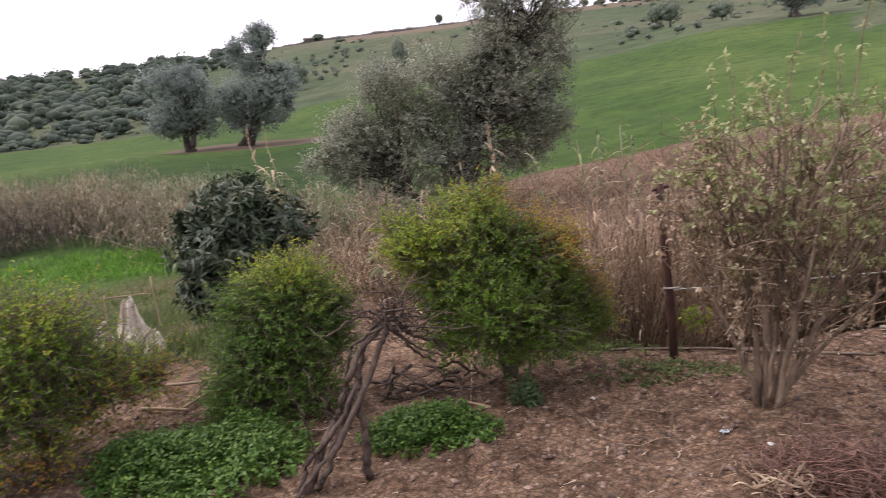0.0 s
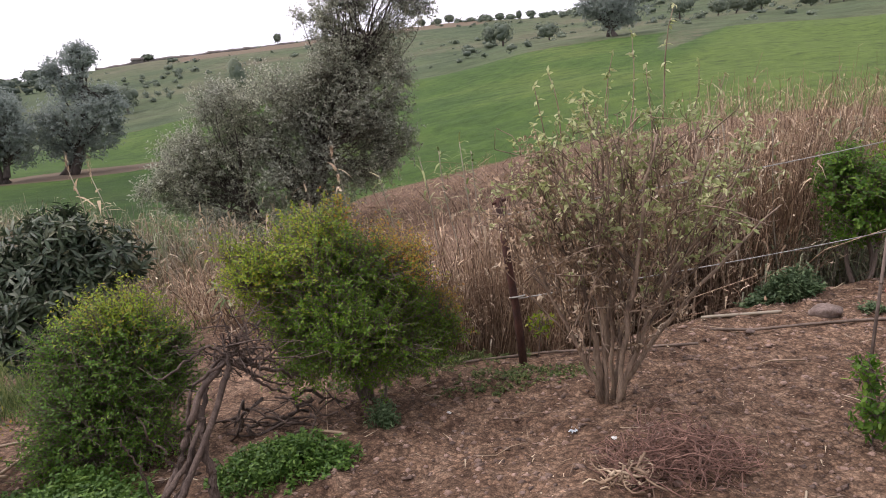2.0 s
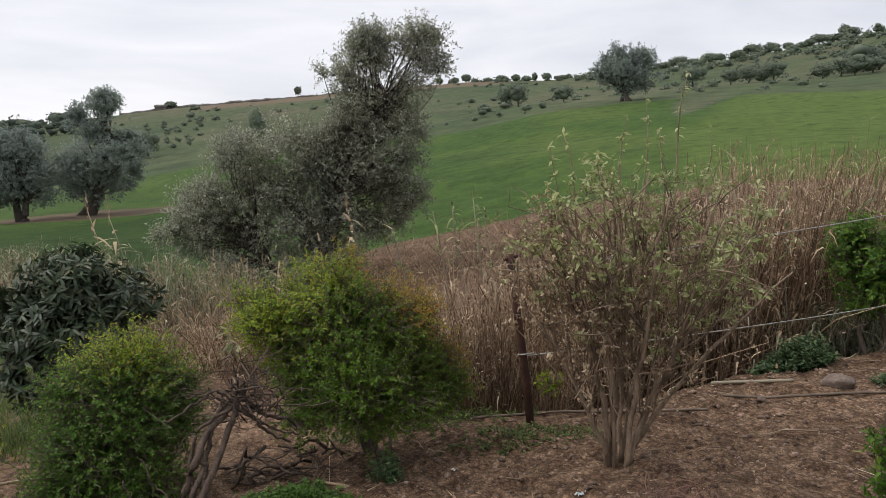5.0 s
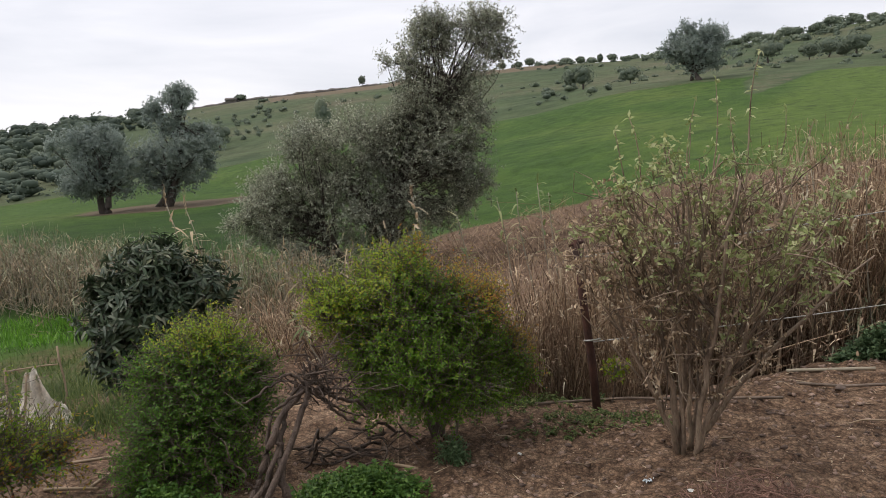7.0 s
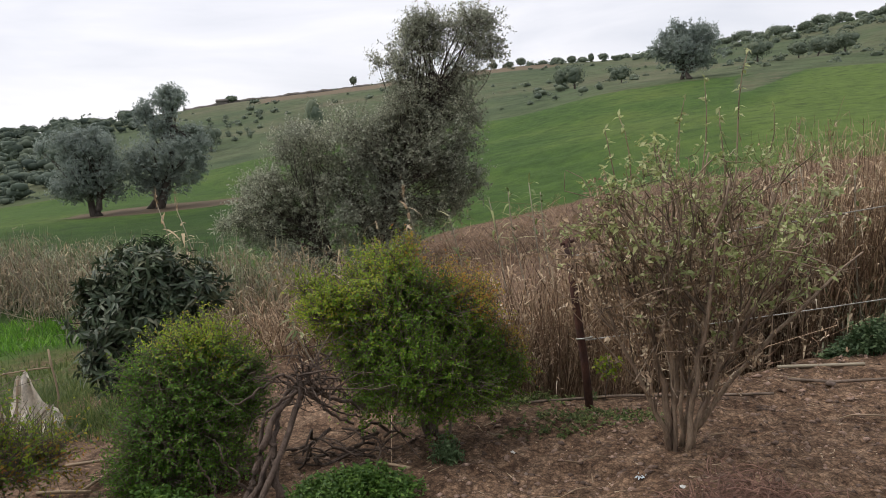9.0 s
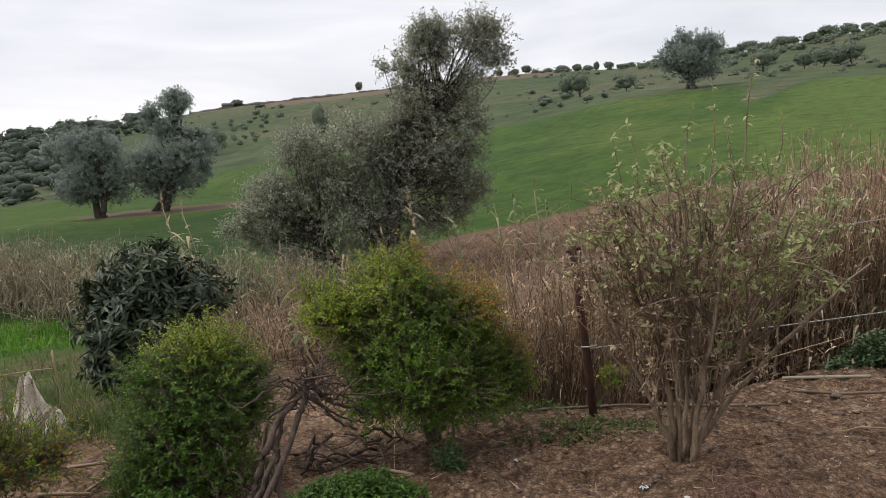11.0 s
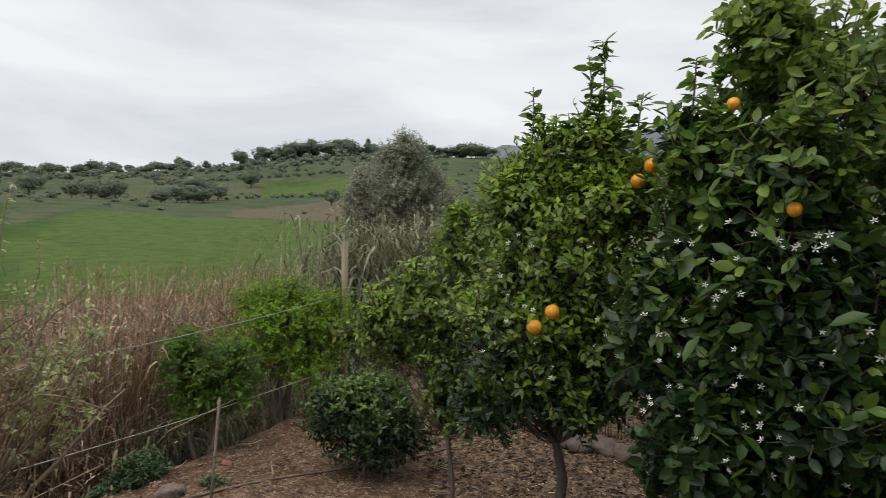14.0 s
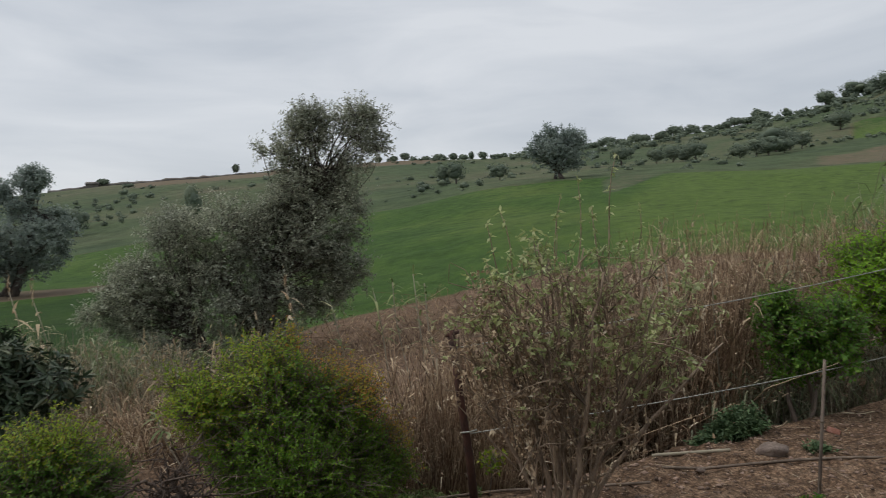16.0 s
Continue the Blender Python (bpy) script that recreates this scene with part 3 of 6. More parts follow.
# ---- woody plants ----
def bent(rng, a, b, k=6, sway=0.08, lift=0.0):
    """Polylines from a to b (N, 3 each) with a soft irregular bend."""
    a, b = np.atleast_2d(a).astype(float), np.atleast_2d(b).astype(float)
    n = max(len(a), len(b))
    a, b = np.broadcast_to(a, (n, 3)), np.broadcast_to(b, (n, 3))
    t = np.linspace(0, 1, k)[None, :, None]
    L = np.linalg.norm(b - a, axis=1)[:, None, None]
    off = rng.normal(size=(n, 1, 3)) * sway * L
    off2 = rng.normal(size=(n, 1, 3)) * sway * 0.6 * L
    c = a[:, None] * (1 - t) + b[:, None] * t + off * np.sin(np.pi * t) + off2 * np.sin(2 * np.pi * t)
    c[..., 2] += (lift * L * np.sin(np.pi * t))[..., 0]
    return c


def in_crown(rng, n, power=3.0):
    return unit(rng.normal(size=(n, 3))) * (rng.random((n, 1)) ** (1 / power))


def seen(az, el, r):
    """A place by bearing and height angle from the terrace's eye level, 2 m up."""
    return np.array([r * math.sin(radians(az)), r * math.cos(radians(az)), 2 + r * math.tan(radians(el))])


def mass(az, el, half_az, half_el, r, weight=1.0, deep=0.9):
    """A lobe of a crown, by bearing and height angle."""
    rx, rz = r * math.tan(radians(half_az)), r * math.tan(radians(half_el))
    return (*seen(az, el, r), rx, rx * deep, rz, weight)


def woody(name, place, label, category, masses, clumps, twigs, leaves, length, width, leaf, wood,
          seed, stems=1, stem_r=0.04, twig_len=0.22, fine=False, droop=0.15, new_leaf=None, new_from=0.75,
          up=0.35, group="", tip_r=0.0025, clump_size=0.34, fork_at=0.35, wide=0.9, shell=3.4, stem_name="trunk", forks=None, foot_r=1.3, new_side=(0, 0, 0), new_above=-99.0, shade_leaf=None, low_below=0.0, trunk_wood=None, whole=False, rim_leaf=None, rim_side=(1, 0, 0), rim_from=0.6):
    """A tree or bush: tapered stems, limbs to each clump of the crown, twigs and single leaves.
    masses: lobes of the crown (x, y, z, rx, ry, rz, share of the clumps)."""
    rng = np.random.default_rng(seed)
    base = np.array(place, float)
    root = thing(name, place, label, category, group)
    ms = np.array(masses, float)
    which = rng.choice(len(ms), clumps, p=ms[:, 6] / ms[:, 6].sum())
    centres = ms[which, :3] - base + in_crown(rng, clumps, shell) * ms[which, 3:6] * 0.84
    mean_r = ms[which, 3:6].mean(1)
    cs = clump_size * mean_r * rng.uniform(0.6, 1.3, clumps)
    mid = (ms[:, :3] * ms[:, 6:]).sum(0) / ms[:, 6].sum() - base
    home = ms[which, :3] - base
    low, high = (ms[:, 2] - ms[:, 5]).min() - base[2], (ms[:, 2] + ms[:, 5]).max() - base[2]
    foot = rng.normal(size=(stems, 3)) * stem_r * (foot_r if stems > 1 else 0)
    fork = mid * np.array([0.9, 0.9, 0]) + np.array([0, 0, low + (high - low) * fork_at])
    fork = fork + rng.normal(size=(stems, 3)) * ms[:, 3].mean() * (0.30 if stems > 1 else 0.03)
    if forks is not None:
        fork = np.array(forks, float) - base
    foot[:, 2] = -0.1
    st = bent(rng, foot, fork, 8, 0.05)
    for i in range(stems):
        part(stem_name, tubes(Geo(), st[i:i + 1], np.linspace(1.3, 0.65, 8)[None] * stem_r * rng.uniform(0.7, 1.1), 8), trunk_wood or wood, root)
    wood_geo = Geo()
    pick = np.argmin(np.linalg.norm(centres[:, None] - fork[None], axis=2) + rng.random((clumps, stems)) * 0.2, axis=1)
    tt = rng.integers(6 if stems == 1 else 4, 8, clumps)
    limb = bent(rng, st[pick, tt], centres, 6, 0.05)
    tubes(wood_geo, limb, np.linspace(0.42, 0.08, 6)[None] * stem_r * rng.uniform(0.35, 0.85, (clumps, 1)), 5)
    nt = clumps * twigs
    own = np.repeat(np.arange(clumps), twigs)
    start = centres[own] + in_crown(rng, nt, 2.4) * cs[own][:, None] * np.array([1, 1, 0.85])
    out = unit(start - home[own]) * 0.5 + unit(start - centres[own]) * 0.6 + rng.normal(size=(nt, 3)) * 0.35 + np.array([0, 0, up])
    out = unit(out)
    tl = twig_len * rng.uniform(0.5, 1.3, nt)[:, None]
    end = start + out * tl
    tw = bent(rng, start - out * tl * 0.3, end, 2, 0.05)
    if tip_r < 0.005:
        tubes(wood_geo, tw, np.array([[2.0, 0.8]]) * tip_r, 3, False)
    part("crown_wood", wood_geo, wood, root)["kind"] = "stuff"
    n = nt * leaves
    k = np.repeat(np.arange(nt), leaves)
    t = rng.uniform(0.05, 1.0, n)[:, None]
    p = start[k] + (end - start)[k] * t
    side = rng.normal(size=(n, 3))
    d = out[k] * 0.55 + unit(side - (side * out[k]).sum(1, keepdims=True) * out[k]) * wide
    upv = np.array([0, 0, 0.65]) + rng.normal(size=(n, 3)) * 0.42 + unit(start - home[own])[k] * 0.85
    L = length * rng.uniform(0.6, 1.15, n)
    W = width * rng.uniform(0.75, 1.15, n)
    young = np.zeros(n, bool)
    if new_leaf is not None:
        local = (p[:, 2] - (home[own[k], 2] - ms[which[own[k]], 5])) / (2 * ms[which[own[k]], 5])
        tone = rng.normal(size=clumps)[own[k]] * 0.10 + rng.normal(size=nt)[k] * 0.08
        local = local + ((p - home[own[k]]) / ms[which[own[k]], 3:6] * np.array(new_side, float)).sum(1)
        if whole:
            local = ((p - mid) / np.maximum(np.abs(centres - mid).max(0), 0.01) * np.array(new_side, float)).sum(1) + rng.normal(size=n) * 0.10
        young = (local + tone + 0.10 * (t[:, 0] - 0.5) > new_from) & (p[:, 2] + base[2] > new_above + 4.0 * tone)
    # leaves towards one side: russet growth, or the tall citrus's painted sunlight
    rim = np.zeros(n, bool)
    if rim_leaf is not None:
        span = np.maximum(np.abs(centres - mid).max(0), 0.01)
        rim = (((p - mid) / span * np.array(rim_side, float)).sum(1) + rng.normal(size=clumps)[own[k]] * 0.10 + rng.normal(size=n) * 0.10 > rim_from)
        young &= ~rim
    # leaves below a height take a darker colour that stands in for shade
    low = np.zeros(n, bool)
    if shade_leaf is not None:
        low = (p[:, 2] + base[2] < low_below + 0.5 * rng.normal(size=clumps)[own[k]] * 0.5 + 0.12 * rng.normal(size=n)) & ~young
    for name_, mk, mat in (("foliage", ~young & ~low & ~rim, leaf), ("young_or_lit_foliage", young, new_leaf), ("russet_or_lit_foliage", rim, rim_leaf), ("shaded_foliage", low & ~rim, shade_leaf)):
        if mk.any():
            ob = part(name_, leaf_set(Geo(), p[mk], d[mk], upv[mk], L[mk], W[mk], 0.18, droop, fine), mat, root)
            ob["kind"] = "stuff"
    return root


def ball(x, y, z0, z1, rx, ry, w=1.0):
    """A lobe standing over the ground at x, y, from z0 to z1 above it."""
    g = gz(x, y)
    return (x, y, g + (z0 + z1) / 2, rx, ry, (z1 - z0) / 2, w)

# ---- unseen plain wall added behind the terrace to shade the citrus trees ----
def shade_wall():
    bm = bmesh.new()
    bmesh.ops.create_cube(bm, size=1, matrix=Matrix.Translation((5.4, -2.8, 1.6)) @ Matrix.Diagonal((9.6, 0.3, 5.4, 1)))
    bmesh.ops.bevel(bm, geom=bm.edges[:], offset=0.02, segments=2, affect="EDGES")
    me = bpy.data.meshes.new("unseen_wall")
    bm.to_mesh(me)
    bm.free()
    me.materials.append(HOUSE_WALL)
    tagged(part("unseen_wall", me, None), "plain earth-coloured unseen wall added to shade the citrus trees", "wall", kind="structure")


shade_wall()


# ---- trees and bushes ----
woody("olive_tree", polar(2.0, 16.0), "large old grey-green olive tree with a high ragged head", "tree",
      [mass(3.6, 5.2, 1.7, 1.0, 16, 0.45), mass(6.2, 7.2, 2.1, 1.9, 16, 1.1), mass(10.2, 7.4, 2.2, 2.0, 16, 1.15), mass(10.4, 9.2, 0.8, 0.7, 16, 0.15), mass(12.0, 6.0, 0.8, 0.9, 16, 0.2), mass(5.0, 4.0, 2.2, 1.2, 16, 0.35), mass(9.8, 4.2, 1.9, 0.9, 16, 0.22), mass(4.4, 0.6, 2.4, 2.2, 16, 0.9),
       mass(6.4, 2.0, 3.2, 2.2, 16, 1.4), mass(9.4, 1.8, 1.8, 2.0, 16, 0.8), mass(7.0, -1.4, 3.7, 2.8, 16, 2.2), mass(8.6, -3.4, 2.2, 2.6, 16, 0.9), mass(7.0, -6.4, 1.9, 2.0, 16, 0.6),
       mass(-3.8, -0.4, 2.7, 1.8, 16, 1.0), mass(-0.6, -0.9, 3.6, 2.6, 16, 1.8), mass(3.4, -1.6, 2.8, 2.6, 16, 1.2), mass(-6.2, -5.0, 3.4, 2.7, 16, 1.6), mass(-9.2, -7.2, 2.2, 1.8, 16, 0.6), mass(-7.4, -6.6, 2.6, 2.2, 16, 0.8), mass(-4.2, -3.2, 3.0, 2.2, 16, 0.9),
       mass(-1.0, -5.6, 4.8, 3.6, 16, 2.8), mass(3.8, -6.4, 3.2, 3.2, 16, 1.6), mass(-4.4, -9.0, 4.6, 2.2, 16, 1.4), mass(1.6, -9.6, 3.6, 2.2, 16, 1.0)],
      430, 28, 9, 0.082, 0.030, OLIVE_LEAF, BARK_DARK, 11, stems=4, stem_r=0.085, twig_len=0.32, tip_r=0.0016, clump_size=0.40,
      forks=[seen(-4, -7, 16), seen(0.5, -6, 16), seen(5, -1.5, 16), seen(7.6, 3.8, 16)], foot_r=2.0, fine=None)
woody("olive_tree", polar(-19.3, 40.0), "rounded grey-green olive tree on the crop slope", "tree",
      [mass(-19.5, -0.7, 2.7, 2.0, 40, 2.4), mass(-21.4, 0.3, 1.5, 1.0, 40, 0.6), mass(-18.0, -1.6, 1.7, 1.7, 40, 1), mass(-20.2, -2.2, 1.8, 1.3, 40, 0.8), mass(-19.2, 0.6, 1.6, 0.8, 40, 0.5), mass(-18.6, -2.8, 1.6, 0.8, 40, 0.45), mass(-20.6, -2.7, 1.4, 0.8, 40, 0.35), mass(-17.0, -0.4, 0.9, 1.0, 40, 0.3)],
      110, 30, 8, 0.16, 0.062, OLIVE_HAZY, BARK_DARK, 12, stems=2, stem_r=0.2, twig_len=0.4, tip_r=0.006, group="olives on the slope", fork_at=0.15, fine=None, forks=[seen(-19.6, -2.6, 40), seen(-18.9, -2.4, 40)])
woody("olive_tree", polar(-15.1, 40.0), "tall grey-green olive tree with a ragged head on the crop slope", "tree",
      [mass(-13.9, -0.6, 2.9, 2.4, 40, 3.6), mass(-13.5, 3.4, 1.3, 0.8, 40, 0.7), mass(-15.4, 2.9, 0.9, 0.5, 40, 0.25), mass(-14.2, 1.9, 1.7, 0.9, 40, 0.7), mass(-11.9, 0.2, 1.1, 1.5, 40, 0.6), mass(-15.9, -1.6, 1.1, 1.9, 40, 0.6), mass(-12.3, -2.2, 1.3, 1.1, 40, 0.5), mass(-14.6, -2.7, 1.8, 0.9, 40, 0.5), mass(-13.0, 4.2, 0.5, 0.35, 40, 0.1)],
      130, 30, 8, 0.16, 0.062, OLIVE_HAZY, BARK_DARK, 13, stems=2, stem_r=0.2, twig_len=0.36, tip_r=0.006, group="olives on the slope", fork_at=0.15, fine=None, forks=[seen(-14.6, -2.4, 40), seen(-13.8, 1.8, 40)])
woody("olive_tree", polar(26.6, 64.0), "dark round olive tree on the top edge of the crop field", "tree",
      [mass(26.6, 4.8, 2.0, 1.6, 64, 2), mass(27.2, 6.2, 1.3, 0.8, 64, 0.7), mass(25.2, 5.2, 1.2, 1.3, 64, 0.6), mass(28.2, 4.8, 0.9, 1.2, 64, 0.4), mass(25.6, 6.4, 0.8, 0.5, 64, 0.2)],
      95, 30, 8, 0.21, 0.085, OLIVE_HAZY, BARK_DARK, 14, stems=2, stem_r=0.22, twig_len=0.5, tip_r=0.01, fork_at=0.2, fine=None)
woody("olive_tree", polar(58.6, 30.0), "broad grey-green olive tree behind the cane clump", "tree",
      [mass(58.5, 5.0, 3.8, 3.8, 30, 2.5), mass(59.2, 8.4, 2.2, 1.6, 30, 0.8), mass(61.4, 4.6, 2.2, 3.4, 30, 1.0), mass(56.0, 4.4, 1.9, 3.2, 30, 0.9), mass(57.4, 1.6, 2.4, 1.6, 30, 0.6)],
      170, 28, 10, 0.125, 0.052, OLIVE_LEAF, BARK, 15, stems=2, stem_r=0.2, twig_len=0.38, tip_r=0.004, fork_at=0.15, fine=None)
woody("pomegranate_bush", (0.38, 4.25, gz(0.38, 4.25)), "round pomegranate bush with green, yellow and reddish young leaves", "bush",
      [mass(3.2, -15.4, 6.2, 4.4, 4.3, 3), mass(4.6, -19.4, 6.4, 3.4, 4.2, 2.4), mass(2.6, -11.6, 3.6, 2.0, 4.35, 0.9), mass(-2.4, -14.6, 3.2, 2.6, 4.3, 0.8), mass(8.0, -15.4, 3.6, 3.2, 4.4, 1.0), mass(10.4, -18.6, 2.6, 2.8, 4.4, 0.8), mass(11.4, -20.8, 1.8, 1.6, 4.35, 0.25),
       mass(0.2, -18.6, 3.0, 2.8, 4.2, 0.7), mass(6.4, -22.4, 3.4, 1.8, 4.2, 0.5), mass(-0.2, -20.8, 2.4, 1.8, 4.2, 0.4), mass(9.4, -21.6, 2.6, 1.6, 4.25, 0.4), mass(3.4, -9.9, 1.2, 0.7, 4.4, 0.1), mass(-4.2, -12.8, 1.2, 1.1, 4.3, 0.1)],
      270, 30, 12, 0.023, 0.0110, POM_LEAF, BARK, 21, tip_r=0.0013, stems=9, stem_r=0.011, foot_r=5.0, twig_len=0.15, clump_size=0.36, new_leaf=POM_NEW, whole=True, new_from=0.58, new_side=(-0.75, 0, 0.62), stem_name="stem", fine=None,
      rim_leaf=POM_RED, rim_side=(0.80, 0.1, 0.62), rim_from=0.66)
woody("pomegranate_bush", (-1.12, 4.2, gz(-1.12, 4.2)), "small dense green pomegranate bush beside the dead vine", "bush",
      [mass(-13.6, -18.4, 4.2, 3.8, 4.3, 2), mass(-15.8, -22.4, 4.6, 4.0, 4.2, 1.6), mass(-13.2, -15.8, 2.6, 1.6, 4.3, 0.5), mass(-10.9, -19.6, 2.2, 3.0, 4.3, 0.6), mass(-16.8, -18.0, 2.0, 1.8, 4.3, 0.4), mass(-18.0, -24.5, 2.6, 2.4, 4.1, 0.5), mass(-12.6, -24.0, 3.0, 2.6, 4.1, 0.5)],
      165, 30, 12, 0.023, 0.0105, POM_DARK, BARK, 22, tip_r=0.0013, stems=5, stem_r=0.014, twig_len=0.17, clump_size=0.38, new_leaf=POM_NEW, whole=True, new_side=(0.1, 0, 1.0), new_from=0.85, stem_name="stem", fine=None)
woody("pomegranate_bush", (-2.3, 3.5, gz(-2.3, 3.5)), "sparse yellowing pomegranate bush at the garden edge", "bush",
      [mass(-33.0, -17.0, 5.2, 4.4, 4.1, 2), mass(-28.2, -21.0, 3.4, 2.2, 4.2, 0.8), mass(-24.8, -21.4, 2.2, 1.5, 4.3, 0.3), mass(-36.5, -21.0, 5.0, 4.4, 4.0, 1.2), mass(-31.0, -21.5, 3.6, 2.8, 4.1, 0.8), mass(-34.5, -25.5, 3.6, 2.6, 3.9, 0.5)],
      125, 22, 8, 0.028, 0.0125, POM_LEAF, BARK, 23, stems=7, stem_r=0.010, foot_r=7.0, twig_len=0.22, clump_size=0.42, new_leaf=POM_NEW, new_from=0.62, stem_name="stem", fine=None, tip_r=0.0015, shell=2.0,
      rim_leaf=POM_RED, rim_side=(0.3, 0, -0.7), rim_from=0.45)
woody("loquat_tree", (-2.08, 6.95, gz(-2.08, 6.95)), "dark loquat tree with long drooping leathery leaves", "tree",
      [mass(-16.9, -9.9, 2.6, 2.2, 7.1, 1.2), mass(-18.4, -12.6, 3.0, 2.4, 7.1, 1.5), mass(-14.0, -11.0, 2.5, 1.7, 7.1, 0.9), mass(-19.2, -15.8, 2.0, 2.4, 7.0, 0.9), mass(-15.8, -13.0, 2.6, 1.3, 7.0, 0.7), mass(-15.6, -8.2, 1.3, 0.7, 7.1, 0.2), mass(-20.2, -10.8, 1.2, 0.8, 7.1, 0.2), mass(-12.0, -11.4, 1.2, 0.8, 7.1, 0.25), mass(-19.8, -14.0, 1.4, 1.6, 7.0, 0.4)],
      95, 14, 8, 0.118, 0.030, LOQUAT_LEAF, BARK_DARK, 24, stems=3, stem_r=0.03, twig_len=0.10, fine=True, droop=0.4, clump_size=0.60, wide=0.9)
woody("citrus_bush", (5.4, 3.45, gz(5.4, 3.45)), "low round dark green citrus bush on bare soil", "bush",
      [mass(56.8, -13.0, 5.0, 3.2, 6.4, 2), mass(55.6, -11.4, 3.0, 2.2, 6.4, 0.6), mass(59.8, -13.2, 2.6, 2.6, 6.4, 0.5)],
      90, 24, 8, 0.058, 0.028, CITRUS_DARK_OR_SHADED, BARK, 25, stems=2, stem_r=0.028, twig_len=0.13, new_leaf=CITRUS_LEAF, new_from=0.7)
woody("bright_bush", polar(50.0, 8.9), "bright yellow-green leafy bush behind the fence", "bush",
      [mass(50.6, -6.0, 3.8, 3.0, 8.9, 2), mass(48.6, -4.4, 2.4, 1.8, 8.9, 0.7), mass(53.2, -5.4, 2.2, 2.4, 8.9, 0.8), mass(46.8, -7.4, 2.6, 2.4, 8.8, 0.7), mass(52.0, -8.6, 2.8, 1.8, 8.7, 0.6), mass(50.4, -3.2, 1.0, 0.9, 8.9, 0.12), mass(47.4, -4.0, 0.8, 0.9, 8.9, 0.1)],
      120, 26, 8, 0.056, 0.023, LIME_LEAF, BARK, 26, stems=4, stem_r=0.025, twig_len=0.22, stem_name="stem", fine=None, clump_size=0.4, tip_r=0.002)
woody("green_bush", polar(44.0, 7.5), "mid-green leafy bush among the canes", "bush",
      [mass(43.6, -9.6, 2.6, 2.8, 7.5, 1.5), mass(45.8, -11.6, 3.0, 2.2, 7.5, 0.8), mass(42.2, -8.4, 1.4, 1.4, 7.5, 0.3), mass(46.6, -9.0, 1.6, 1.8, 7.5, 0.4)],
      50, 26, 9, 0.050, 0.024, POM_DARK, BARK, 27, stems=3, stem_r=0.02, twig_len=0.17, stem_name="stem", fine=None)
woody("citrus_tree", (3.86, 1.72, gz(3.86, 1.72)), "small citrus tree with a thin leaning trunk", "tree",
      [mass(58.4, -6.2, 3.4, 2.5, 4.5, 0.9), mass(62.3, -3.6, 3.4, 3.6, 4.4, 1.2), mass(65.0, -8.6, 3.6, 4.2, 4.35, 1.2), mass(64.3, 1.4, 2.4, 2.8, 4.5, 0.7), mass(66.6, -11.6, 2.8, 2.2, 4.3, 0.6), mass(64.6, -11.0, 2.0, 1.4, 4.3, 0.3)],
      100, 18, 7, 0.052, 0.027, CITRUS_SUN, BARK_DARK, 28, stems=1, stem_r=0.022, twig_len=0.13, new_leaf=CITRUS_NEW, new_from=0.84, new_above=1.55, shade_leaf=CITRUS_DARK_OR_SHADED, low_below=1.2, fork_at=0.42, forks=[seen(62.9, -10.0, 4.4)])
woody("citrus_tree", (3.42, 1.12, gz(3.42, 1.12)), "leafy citrus tree with orange fruit and white blossom", "tree",
      [mass(70.0, -5.6, 5.2, 5.0, 3.6, 2.0), mass(72.5, 0.0, 6.0, 4.4, 3.6, 2.0), mass(75.8, 4.6, 3.8, 3.2, 3.6, 1.0), mass(69.6, 4.8, 2.8, 3.2, 3.6, 0.8), mass(71.6, 8.4, 1.6, 2.2, 3.6, 0.30), mass(77.6, 6.8, 2.0, 2.2, 3.6, 0.35), mass(75.4, 9.6, 1.5, 2.6, 3.55, 0.35),
       mass(76.4, -7.0, 4.4, 4.4, 3.5, 1.0), mass(70.4, -9.6, 3.8, 2.8, 3.5, 0.9), mass(67.0, -11.4, 2.4, 1.8, 3.6, 0.35), mass(74.6, -11.2, 2.4, 1.8, 3.5, 0.3)],
      270, 17, 7, 0.053, 0.027, CITRUS_SUN, BARK_DARK, 29, stems=1, stem_r=0.030, twig_len=0.14, new_leaf=CITRUS_NEW, new_from=0.50, new_above=1.75, shade_leaf=CITRUS_DARK_OR_SHADED, low_below=1.45, fork_at=0.30, forks=[seen(71.4, -11.5, 3.6)])
